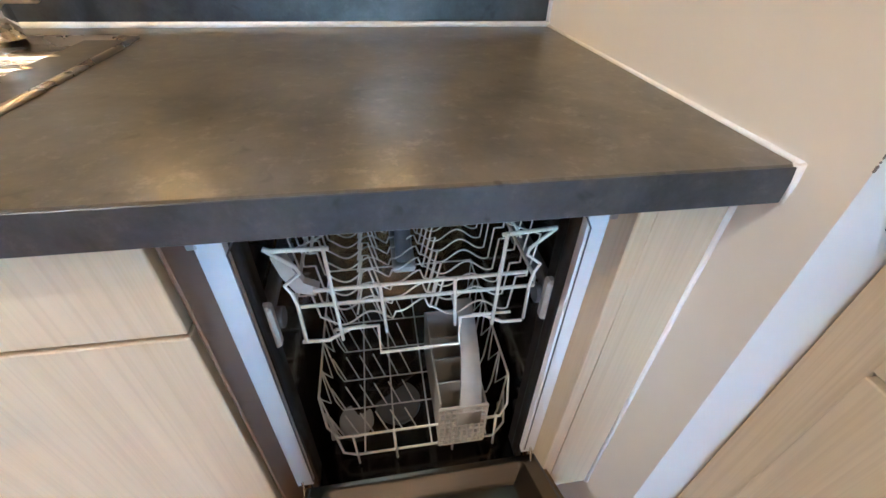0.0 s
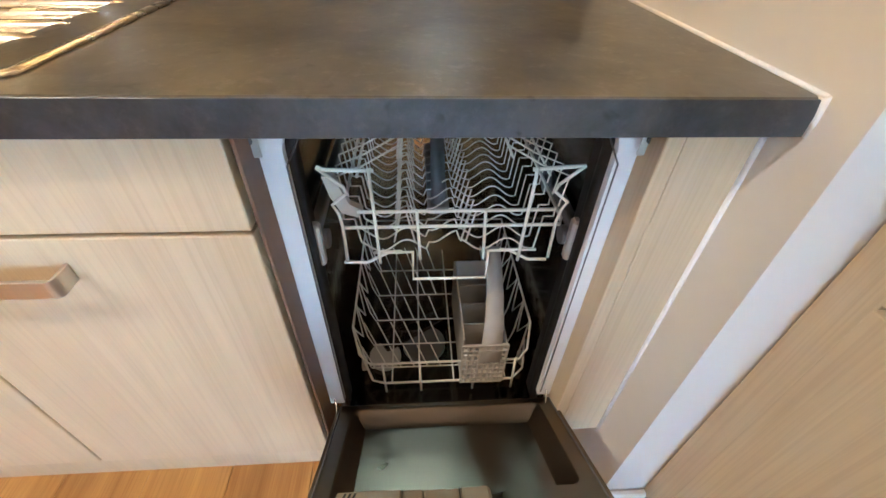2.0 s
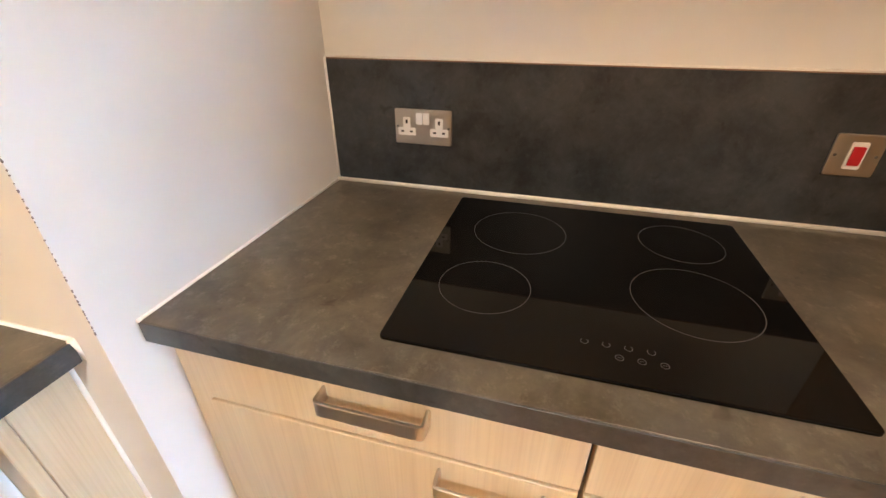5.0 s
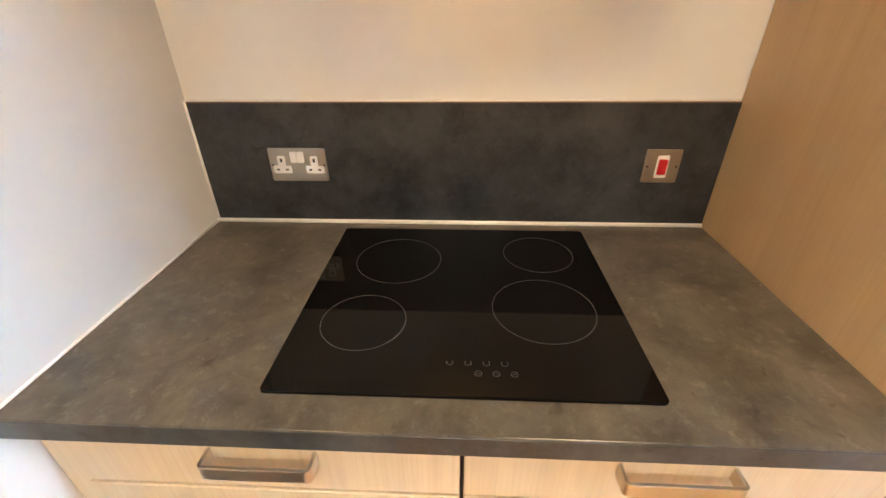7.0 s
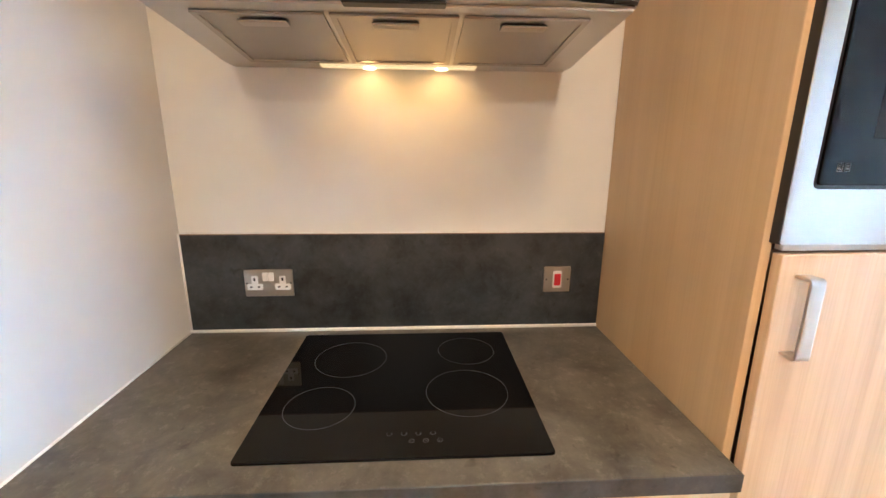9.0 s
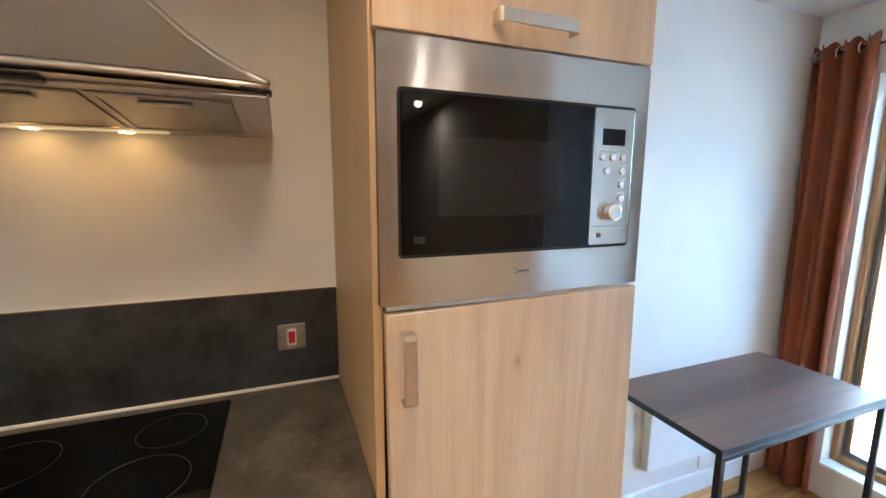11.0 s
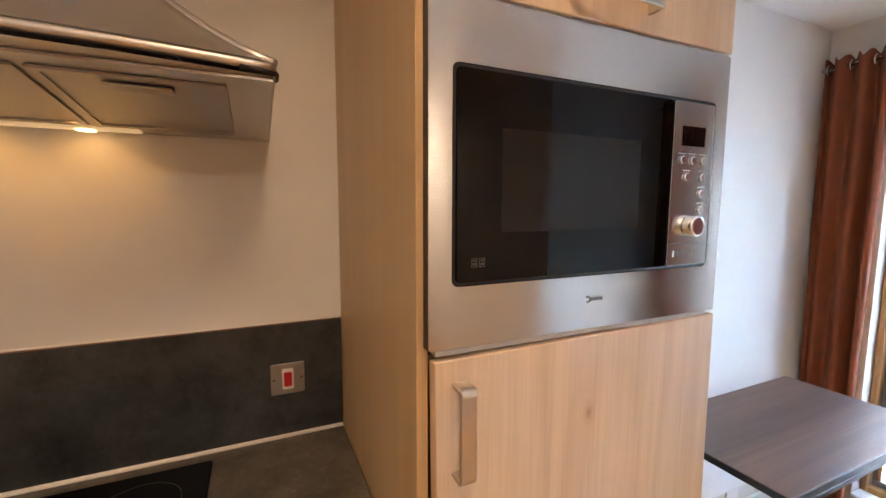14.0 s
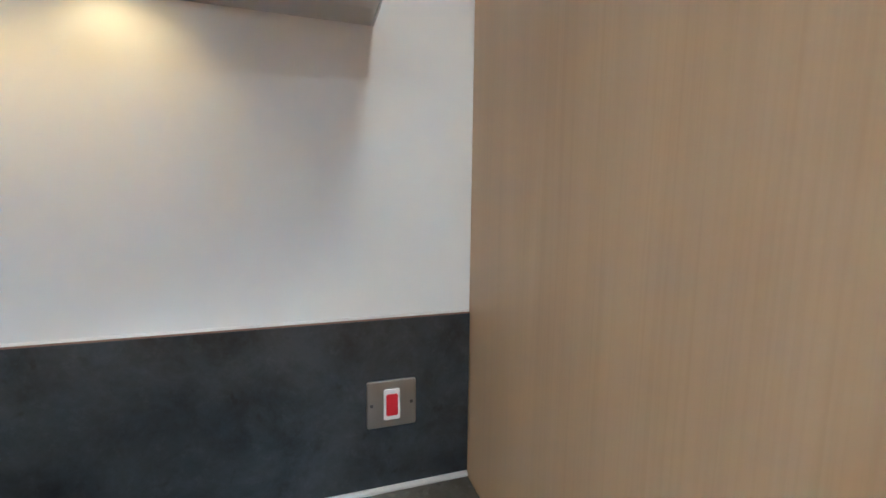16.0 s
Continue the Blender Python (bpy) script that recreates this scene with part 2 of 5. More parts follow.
TABLE_TOP = timber("dark_walnut_top", (0.20, 0.118, 0.080), (0.080, 0.045, 0.031), 0.45, "y", 0.5)
FRAME_OAK = timber("varnished_window_wood", (0.50, 0.29, 0.11), (0.36, 0.19, 0.065), 0.35, "z", 0.7)
WINDOW_METAL = plain("grey_window_metal", (0.17, 0.18, 0.20), 0.4, 0.3, 0.06)
FILTER = plain("grease_filter_mesh", (0.42, 0.40, 0.37), 0.38, 1.0, 0.08, 6, 0.6, 420)
PLANK = timber("oak_floor_plank", (0.70, 0.41, 0.13), (0.38, 0.175, 0.045), 0.33, "y", 1.2, 1.7, 0.5)
PANE = clear_glass("window_glass")
FROSTED = glossy("teal_balustrade_panel", (0.009, 0.030, 0.034), 0.5, 0.0, 1.3)
CONCRETE = plain("pale_balcony_concrete", (0.26, 0.255, 0.245), 0.85, 0, 0.12, 5, 0.3)
RENDER = plain("white_render", (0.80, 0.80, 0.80), 0.8, 0, 0.04, 6, 0.2)
ROOF = plain("pale_flat_roof", (0.20, 0.20, 0.20), 0.7, 0, 0.12, 0.2, 0.1)
TOWN = plain("town_walls", (0.20, 0.185, 0.175), 0.8, 0, 0.25, 0.05, 0)
LEAF = plain("leaves", (0.055, 0.115, 0.025), 0.6, 0, 0.4, 0.8, 0)
BARK = plain("bark", (0.08, 0.06, 0.045), 0.9, 0, 0.3, 4, 0.3)
GROUND = plain("ground", (0.16, 0.17, 0.12), 0.9, 0, 0.3, 0.02, 0)
TEAL_GLASS = plain("teal_facade_glass", (0.07, 0.17, 0.22), 0.15, 0, 0.2, 0.2, 0)
BULB = glowing("lamp_glow", (1.0, 0.62, 0.25), 3.0)
HOOD_BULB = glowing("hood_bulb_glow", (1.0, 0.53, 0.17), 0.22)
CABINET_BULB = glowing("cabinet_lamp_glow", (1.0, 0.50, 0.15), 3.2)
STRIP = glowing("lamp_diffuser_glow", (1.0, 0.58, 0.23), 0.011)


# ---- building blocks ----
def box(bm, lo, hi, bevel=0.0, segments=1):
    """A box between two corners, with its edges rounded."""
    size, mid = [b - a for a, b in zip(lo, hi)], [(a + b) / 2 for a, b in zip(lo, hi)]
    made = bmesh.ops.create_cube(bm, size=1.0, matrix=Matrix.LocRotScale(mid, None, size))
    if bevel:
        edges = list({e for v in made["verts"] for e in v.link_edges})
        bmesh.ops.bevel(bm, geom=edges, offset=min(bevel, min(size) * 0.45), segments=segments, affect="EDGES", profile=0.5)
    return bm


def tube(bm, points, r, closed=False, sides=6):
    """A round bar along a line of points."""
    pts = [Vector(p) for p in points]
    n, rings, side = len(pts), [], None
    for i, p in enumerate(pts):
        a = pts[i - 1] if i or closed else p
        b = pts[(i + 1) % n] if i < n - 1 or closed else p
        way = (b - a).normalized()
        if side is None:
            side = way.orthogonal().normalized()
        side = (side - way * side.dot(way)).normalized()
        up = way.cross(side)
        rings.append([bm.verts.new(p + r * (math.cos(k * math.tau / sides) * side + math.sin(k * math.tau / sides) * up)) for k in range(sides)])
    for i in range(n if closed else n - 1):
        a, b = rings[i], rings[(i + 1) % n]
        for k in range(sides):
            bm.faces.new((a[k], a[(k + 1) % sides], b[(k + 1) % sides], b[k])).smooth = True
    if not closed:
        bm.faces.new(rings[0][::-1])
        bm.faces.new(rings[-1])
    return bm


def disc(bm, centre, axis, r, depth, sides=32, bevel=0.0, r2=None):
    """A round block whose far face is depth along the axis."""
    turn = Vector(axis).to_track_quat("Z", "Y").to_matrix().to_4x4()
    m = Matrix.Translation(Vector(centre) + Vector(axis).normalized() * depth / 2) @ turn
    made = bmesh.ops.create_cone(bm, cap_ends=True, segments=sides, radius1=r, radius2=r if r2 is None else r2, depth=depth, matrix=m)
    faces = {f for v in made["verts"] for f in v.link_faces}
    for f in faces:
        f.smooth = len(f.verts) == 4
    if bevel:
        edges = [e for e in {e for v in made["verts"] for e in v.link_edges} if any(len(f.verts) > 4 for f in e.link_faces)]
        bmesh.ops.bevel(bm, geom=edges, offset=bevel, segments=2, affect="EDGES", profile=0.5)
    return bm


def prism(bm, outline, lift):
    """A flat outline pushed along a vector."""
    a = [bm.verts.new(p) for p in outline]
    b = [bm.verts.new(Vector(p) + Vector(lift)) for p in outline]
    n = len(a)
    bm.faces.new(a[::-1])
    bm.faces.new(b)
    for i in range(n):
        bm.faces.new((a[i], a[(i + 1) % n], b[(i + 1) % n], b[i]))
    bmesh.ops.recalc_face_normals(bm, faces=bm.faces)
    return bm


def round_rect(x0, x1, y0, y1, r, steps=5):
    """The corners of a rounded rectangle, as pairs."""
    out = []
    for cx, cy, a in ((x1 - r, y1 - r, 0), (x0 + r, y1 - r, 90), (x0 + r, y0 + r, 180), (x1 - r, y0 + r, 270)):
        for k in range(steps + 1):
            w = radians(a + 90 * k / steps)
            out.append((cx + r * math.cos(w), cy + r * math.sin(w)))
    return out


def thing(name, base, label, category, group="", kind=""):
    """An Empty at a thing's base, to which its parts belong."""
    ob = new(name)
    ob.empty_display_size, ob.location = 0.05, base
    return tagged(ob, label, category, group, kind)


def part(name, bm, material, parent=None, label=""):
    """Links a bmesh, built in world metres, as one mesh under a thing or a part."""
    me = bpy.data.meshes.new(name)
    bm.normal_update()
    bm.to_mesh(me)
    bm.free()
    me.materials.append(material)
    ob = new(name, me)
    if parent is not None:
        ob.parent = parent
        m = parent.matrix_basis.inverted() if parent.parent is None else Matrix.Identity(4)
        ob.matrix_parent_inverse = m
    return tagged(ob, label)


def block(name, lo, hi, material, parent=None, bevel=0.0015, label="", segments=1):
    return part(name, box(bmesh.new(), lo, hi, bevel, segments), material, parent, label)


def setting(name, lo, hi, material, label, category, bevel=0.0):
    return tagged(block(name, lo, hi, material, None, bevel), label, category, "", "structure")


# ---- the shell of the room ----
WX, BY, CEIL, WIN_Y, FAR_X, NOOK = 0.68, 0.68, 2.32, -3.53, -5.4, -1.36
setting("wall_east", (WX, WIN_Y - 0.3, -0.1), (WX + 0.2, 0.0, CEIL), PAINT, "off-white painted wall behind the hob and table", "wall")
pier = setting("wall_pier", (0.0, 0.0, -0.1), (WX + 0.2, BY + 0.2, CEIL), PAINT, "off-white painted wall corner with a chipped edge", "wall")
setting("wall_north", (FAR_X, BY, -0.1), (0.0, BY + 0.2, CEIL), PAINT, "off-white painted wall behind the sink worktop", "wall")
setting("wall_west", (FAR_X - 0.2, -2.6, -0.1), (FAR_X, BY + 0.2, CEIL), PAINT, "off-white painted wall across the room", "wall")
setting("wall_nook", (FAR_X - 0.2, WIN_Y - 0.3, -0.1), (NOOK, -2.6, CEIL), PAINT, "off-white painted wall beside the window", "wall")
W0, W1, WT, WB = -1.0, 0.44, 2.015, 0.16
bm = bmesh.new()
box(bm, (NOOK, WIN_Y - 0.3, WT), (WX, WIN_Y, CEIL))
box(bm, (NOOK, WIN_Y - 0.3, -0.1), (W0, WIN_Y, WT))
box(bm, (W1, WIN_Y - 0.3, -0.1), (WX, WIN_Y, WT))
box(bm, (W0, WIN_Y - 0.3, -0.1), (W1, WIN_Y, WB))
tagged(part("wall_south", bm, PAINT), "off-white painted wall with a tall window opening", "wall", "", "structure")
setting("ceiling", (FAR_X - 0.2, WIN_Y - 0.3, CEIL), (WX + 0.2, BY + 0.2, CEIL + 0.15), CEILING_PAINT, "plain white painted ceiling", "ceiling")

# skirting, sealant beads and the chipped corner
setting("baseboard_east", (WX - 0.018, WIN_Y, 0.0), (WX - 0.002, -1.88, 0.11), GLOSS_WHITE, "white gloss skirting board", "skirting", 0.004)
setting("baseboard_pier", (0.0, -0.016, 0.0), (0.10, -0.001, 0.12), GLOSS_WHITE, "white gloss skirting board", "skirting", 0.004)
chips = bmesh.new()
rng = random.Random(4)
for k in range(90):
    z = 0.93 + 0.36 * rng.random() ** 1.6
    r = 0.0004 + 0.0009 * rng.random()
    bmesh.ops.create_icosphere(chips, subdivisions=1, radius=r, matrix=Matrix.LocRotScale((0.0002, 0.0002, z), None, (1, 1, 1.0 + 1.2 * rng.random())))
tagged(part("plaster_chips", chips, PLASTER), "chipped bare plaster along the wall corner", "plaster chips", "", "stuff")


def bead(name, a, b, r, label):
    bm = bmesh.new()
    tube(bm, [a, b], r, sides=8)
    return tagged(part(name, bm, SEALANT), label, "sealant", "", "structure")


TOP, UNDER, SPL = 0.91, 0.873, 1.210
bead("trim_sealant", (0.004, 0.05, UNDER), (0.004 - 0.008, 0.05, TOP + 0.002), 0.005, "white sealant at the end of the worktop")
bead("trim_sealant", (-0.002, 0.05, TOP + 0.001), (-0.002, BY - 0.01, TOP + 0.001), 0.0032, "white sealant bead along the worktop")
bead("trim_sealant", (-1.4, BY - 0.011, TOP + 0.003), (0.0, BY - 0.011, TOP + 0.003), 0.006, "white sealant bead under the splashback")
bead("trim_sealant", (-0.003, BY - 0.011, TOP), (-0.003, BY - 0.011, SPL), 0.004, "white sealant bead in the corner")
bead("trim_sealant", (0.052, -0.002, TOP + 0.001), (WX - 0.01, -0.002, TOP + 0.001), 0.003, "white sealant bead along the worktop")
bead("trim_sealant", (WX - 0.011, -1.238, TOP + 0.003), (WX - 0.011, 0.0, TOP + 0.003), 0.006, "white sealant bead under the splashback")
bead("trim_sealant", (WX - 0.010, -0.003, TOP), (WX - 0.010, -0.003, SPL), 0.003, "white sealant bead in the corner")
bead("trim_sealant", (-0.002, 0.0905, 0.20), (-0.002, 0.0905, UNDER - 0.004), 0.004, "white sealant bead beside the filler panel")


# ---- worktops and splashbacks ----
def slab(name, lo, hi, material, label, category):
    ob = block(name, lo, hi, material, None, 0.003, "", 2)
    return tagged(ob, label, category)


def worktop_with_hole(name, lo, hi, hole, material, label):
    """A worktop in four joined strips round a cut-out, in one mesh."""
    (x0, y0, z0), (x1, y1, z1), (a, b, c, d) = lo, hi, hole
    bm = bmesh.new()
    xs, ys = (x0, a, c, x1), (y0, b, d, y1)
    grid = {(i, j, k): bm.verts.new((xs[i], ys[j], (z0, z1)[k])) for i in range(4) for j in range(4) for k in (0, 1)}
    for i in range(3):
        for j in range(3):
            if (i, j) != (1, 1):
                for k in (0, 1):
                    bm.faces.new([grid[p] for p in ((i, j, k), (i + 1, j, k), (i + 1, j + 1, k), (i, j + 1, k))])
    for p, q in (((0, 0), (3, 0)), ((3, 0), (3, 3)), ((3, 3), (0, 3)), ((0, 3), (0, 0)), ((1, 1), (1, 2)), ((1, 2), (2, 2)), ((2, 2), (2, 1)), ((2, 1), (1, 1))):
        n = max(abs(p[0] - q[0]), abs(p[1] - q[1]))
        dx, dy = (q[0] - p[0]) // n, (q[1] - p[1]) // n
        for s in range(n):
            u, v = (p[0] + s * dx, p[1] + s * dy), (p[0] + (s + 1) * dx, p[1] + (s + 1) * dy)
            bm.faces.new([grid[w] for w in ((*u, 0), (*v, 0), (*v, 1), (*u, 1))])
    bmesh.ops.recalc_face_normals(bm, faces=bm.faces)
    rim = [e for e in bm.edges if len(e.link_faces) == 2 and e.calc_face_angle() > 1.0 and all(abs(v.co.y - y0) < 1e-6 for v in e.verts)]
    bmesh.ops.bevel(bm, geom=rim, offset=0.003, segments=2, affect="EDGES", profile=0.5)
    th = thing(name, ((x0 + x1) / 2, (y0 + y1) / 2, z0), label, "worktop")
    part("panel", bm, material, th)
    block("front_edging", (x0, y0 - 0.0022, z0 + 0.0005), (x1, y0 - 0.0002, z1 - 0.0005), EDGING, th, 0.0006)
    return th


SINK = (-1.28, 0.13, -0.80, 0.57)
worktop_with_hole("worktop", (-1.62, 0.05, UNDER), (-0.004, BY - 0.001, TOP), SINK, WORKTOP, "dark slate-look laminate worktop with an inset sink")
top_b = thing("worktop", (0.36, -0.62, UNDER), "dark slate-look laminate worktop under the black hob", "worktop")
block("panel", (0.054, -1.239, UNDER), (WX - 0.001, -0.002, TOP), WORKTOP, top_b, 0.002, "", 2)
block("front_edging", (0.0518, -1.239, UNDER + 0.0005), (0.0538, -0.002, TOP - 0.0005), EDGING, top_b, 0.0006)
for lo, hi, label in (((-1.62, BY - 0.011, TOP + 0.004), (-0.006, BY - 0.001, SPL), "dark slate-look splashback strip above the worktop"),
                      ((WX - 0.010, -1.239, TOP + 0.004), (WX - 0.001, -0.004, SPL), "dark slate-look splashback strip behind the hob")):
    sp = thing("splashback", ((lo[0] + hi[0]) / 2, (lo[1] + hi[1]) / 2, lo[2]), label, "splashback")
    block("panel", lo, (hi[0], hi[1], SPL - 0.0025), SPLASH, sp, 0.0008)
    block("top_edge", (lo[0], lo[1], SPL - 0.0024), hi, EDGE, sp, 0.0005, "brown cut edge")
bead("trim_sealant", (-1.62, BY - 0.005, SPL + 0.001), (-0.004, BY - 0.005, SPL + 0.001), 0.003, "cream sealant on top of the splashback")
bead("trim_sealant", (WX - 0.005, -1.238, SPL + 0.001), (WX - 0.005, -0.004, SPL + 0.001), 0.003, "cream sealant on top of the splashback")


# ---- handles, doors and cabinets ----
def bow_handle(parent, a, b, out, width, material=NICKEL):
    """A flat bow handle from a to b, standing off its front by the vector out; width is its height across."""
    a, b, out = Vector(a), Vector(b), Vector(out)
    along = (b - a).normalized()
    side = along.cross(out.normalized()) * width / 2
    bm = bmesh.new()
    thick = 0.006
    inner = out * (1 - thick / out.length)
    t2, r = along * thick, 0.009
    outline = [a]
    for k in range(5):
        w = radians(90 * k / 4)
        outline.append(a + out + along * r * (1 - math.cos(w)) - out.normalized() * r * (1 - math.sin(w)))
    for k in range(5):
        w = radians(90 * k / 4)
        outline.append(b + out - along * r * (1 - math.sin(w)) - out.normalized() * r * (1 - math.cos(w)))
    outline += [b, b - t2, b - t2 + inner, a + t2 + inner, a + t2]
    prism(bm, [p - side for p in outline], side * 2)
    edges = [e for e in bm.edges if e.calc_length() > width * 0.5]
    bmesh.ops.bevel(bm, geom=edges, offset=0.0022, segments=2, affect="EDGES", profile=0.5)
    return part("handle", bm, material, parent, "satin nickel bow handle")


def front(parent, name, lo, hi, label="", material=OAK):
    return block(name, lo, hi, material, parent, 0.002, label, 2)


# base cabinet under the sink, beside the dishwasher
cab = thing("base_cabinet", (-0.77, 0.38, 0.0), "pale oak base cabinet with a drawer front under the sink", "cabinet", "oak base cabinets")
block("carcass", (-0.985, 0.098, 0.19), (-0.552, BY - 0.03, 0.70), EDGE, cab)
block("carcass_rail", (-0.985, 0.098, 0.70), (-0.552, 0.118, UNDER - 0.002), EDGE, cab)
block("gable_edge", (-0.5515, 0.082, 0.19), (-0.5475, BY - 0.05, UNDER - 0.002), EDGE, cab)
front(cab, "drawer_front", (-0.983, 0.075, 0.7495), (-0.556, 0.096, UNDER - 0.006))
d = front(cab, "door", (-0.983, 0.075, 0.193), (-0.556, 0.096, 0.7435))
bow_handle(d, (-0.932, 0.075, 0.695), (-0.772, 0.075, 0.695), (0, -0.032, 0), 0.026)
cab = thing("base_cabinet", (-1.3, 0.38, 0.0), "pale oak base cabinet under the sink bowl", "cabinet", "oak base cabinets")
block("carcass", (-1.60, 0.098, 0.19), (-0.9875, BY - 0.03, 0.70), EDGE, cab)
block("carcass_rail", (-1.60, 0.098, 0.70), (-0.9875, 0.118, UNDER - 0.002), EDGE, cab)
front(cab, "drawer_front", (-1.598, 0.075, 0.7495), (-0.9885, 0.096, UNDER - 0.006))
d = front(cab, "door", (-1.598, 0.075, 0.193), (-0.9885, 0.096, 0.7435))
bow_handle(d, (-1.21, 0.075, 0.712), (-1.05, 0.075, 0.712), (0, -0.032, 0), 0.022)
tagged(block("plinth", (-1.60, 0.135, 0.0), (-0.552, 0.152, 0.189), OAK), "pale oak plinth board under the sink cabinets", "plinth")

# filler between the dishwasher and the wall
fil = thing("filler_panel", (-0.05, 0.1, 0.2), "pale oak filler panel between dishwasher and wall", "filler panel")
block("face", (-0.087, 0.0905, 0.20), (-0.002, 0.112, UNDER - 0.002), OAK, fil)
block("post", (-0.109, 0.088, 0.20), (-0.0885, 0.30, UNDER - 0.002), OAK, fil, 0.0015)
block("back_post", (-0.087, 0.16, 0.0), (-0.003, 0.18, 0.199), EDGE, fil)


# ---- the dishwasher ----
DL, DR, DY = -0.547, -0.110, 0.13
dw = thing("dishwasher", ((DL + DR) / 2, 0.4, 0.0), "open slim built-in dishwasher with empty wire racks", "dishwasher")
IL, IR, IZ, IT = DL + 0.027, DR - 0.025, 0.285, 0.852
tub = block("tub_back", (DL + 0.006, 0.645, 0.12), (DR - 0.006, 0.655, 0.868), TUB_BACK, dw, 0, "steel tub back wall with its golden reflection coloured in")
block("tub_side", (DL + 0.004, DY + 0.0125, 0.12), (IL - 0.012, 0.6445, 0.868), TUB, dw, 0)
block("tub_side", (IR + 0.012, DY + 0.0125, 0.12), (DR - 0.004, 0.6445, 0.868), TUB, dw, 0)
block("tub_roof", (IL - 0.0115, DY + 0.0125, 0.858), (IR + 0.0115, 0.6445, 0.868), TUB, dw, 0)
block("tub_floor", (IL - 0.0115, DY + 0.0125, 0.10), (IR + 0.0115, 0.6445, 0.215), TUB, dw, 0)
for x0, x1 in ((IL - 0.0115, IL + 0.002), (IR - 0.002, IR + 0.0115)):
    block("seal_lip", (x0, DY + 0.014, 0.22), (x1, DY + 0.062, 0.856), RUBBER, dw, 0.003)
box(bm := bmesh.new(), (DL + 0.02, DY + 0.03, 0.0), (DR - 0.02, 0.62, 0.099))
part("base_tray", bm, BLACK, dw)
# white front frame with a rounded opening
bm = bmesh.new()
hole = [(x, z) for x, z in round_rect(IL, IR, 0.20, IT, 0.035, 6)]
top = hole[:14]
profile = [(DR, IZ - 0.01), (DR, 0.868), (DL, 0.868), (DL, IZ - 0.01), (IL, IZ - 0.01)] + [p for p in top[::-1]] + [(IR, IZ - 0.01)]
prism(bm, [(x, DY, z) for x, z in profile], (0, 0.012, 0))
part("front_frame", bm, WHITE_ENAMEL, dw, "white enamelled front frame")
for x in (DL + 0.028, DR - 0.020):
    bm = bmesh.new()
    tube(bm, [(x, DY - 0.0003, IZ), (x, DY - 0.0003, 0.80), (x + math.copysign(0.03, DL - x + 0.1), DY - 0.0003, 0.852)], 0.0012, sides=5)
    part("frame_groove", bm, DARK_PLASTIC, dw)
# seal inside the opening
bm = bmesh.new()
line = [(IL - 0.006, DY + 0.026, 0.24), (IL - 0.006, DY + 0.026, 0.81), (IL + 0.02, DY + 0.026, IT + 0.002), (IR - 0.02, DY + 0.026, IT + 0.002), (IR + 0.006, DY + 0.026, 0.81), (IR + 0.006, DY + 0.026, 0.24)]
tube(bm, line, 0.013, sides=8)
part("door_seal", bm, RUBBER, dw, "black rubber door seal")
for x, w in ((DL - 0.001, -1), (DR + 0.001, 1)):
    for z in (0.845,):
        b = block("bracket", (x - 0.009, DY - 0.012, z - 0.028), (x + 0.009, DY - 0.009, z + 0.02), GREY_PLASTIC, dw, 0.001, "grey fixing bracket")
        part("screw", disc(bmesh.new(), (x, DY - 0.012, z - 0.008), (0, -1, 0), 0.004, 0.002, 12), DARK_PLASTIC, b)
for x in (IL + 0.003, IR - 0.003):
    for z in (0.34, 0.52, 0.68, 0.79):
        part("button_rivet", disc(bmesh.new(), (x - math.copysign(0.011, x - (DL + DR) / 2) * -1, DY + 0.055, z), (math.copysign(1, (DL + DR) / 2 - x), 0, 0), 0.009, 0.004, 14), TUB, dw)
    # runner with its wheels
    s = math.copysign(1, (DL + DR) / 2 - x)
    rail = part("runner", box(bmesh.new(), (min(x - s * 0.01, x + s * 0.006), 0.17, 0.655), (max(x - s * 0.01, x + s * 0.006), 0.62, 0.676), 0.004, 2), DARK_PLASTIC, dw)
    for y in (0.185, 0.30):
        part("wheel", disc(bmesh.new(), (x + s * 0.004, y, 0.668 - 0.02 * (y < 0.2)), (s, 0, 0), 0.015, 0.012, 18, 0.002), DARK_PLASTIC, rail)
    block("runner_stop", (min(x - s * 0.004, x + s * 0.010), 0.158, 0.615), (max(x - s * 0.004, x + s * 0.010), 0.176, 0.690), GREY_PLASTIC, dw, 0.004)
# back wall fittings: water pipe, filter; the back panel's lamp glow is its gold colour
bm = bmesh.new()
tube(bm, [(-0.329, 0.56, 0.690), (-0.329, 0.535, 0.704), (-0.329, 0.50, 0.708), (-0.330, 0.46, 0.702), (-0.331, 0.41, 0.684), (-0.332, 0.36, 0.664), (-0.332, 0.335, 0.640), (-0.332, 0.33, 0.612)], 0.0135, sides=12)
part("water_pipe", bm, PIPE_GREY, dw, "grey plastic water pipe")
bm = bmesh.new()
tube(bm, [(-0.44, 0.575, 0.665), (-0.40, 0.575, 0.668), (-0.365, 0.572, 0.682), (-0.329, 0.570, 0.690), (-0.29, 0.572, 0.682), (-0.24, 0.575, 0.678), (-0.18, 0.575, 0.672)], 0.013, sides=10)
part("water_manifold", bm, DARK_PLASTIC, dw, "dark plastic water manifold")
arm = bmesh.new()
box(arm, (-0.352, 0.31, 0.596), (-0.312, 0.57, 0.610), 0.006, 2)
part("spray_arm", arm, GREY_PLASTIC, dw)
arm = bmesh.new()
box(arm, (-0.13, -0.02, 0.228), (0.13, 0.02, 0.240), 0.006, 2)
arm.transform(Matrix.Translation((-0.345, 0.36, 0)) @ Matrix.Rotation(radians(32), 4, "Z"))
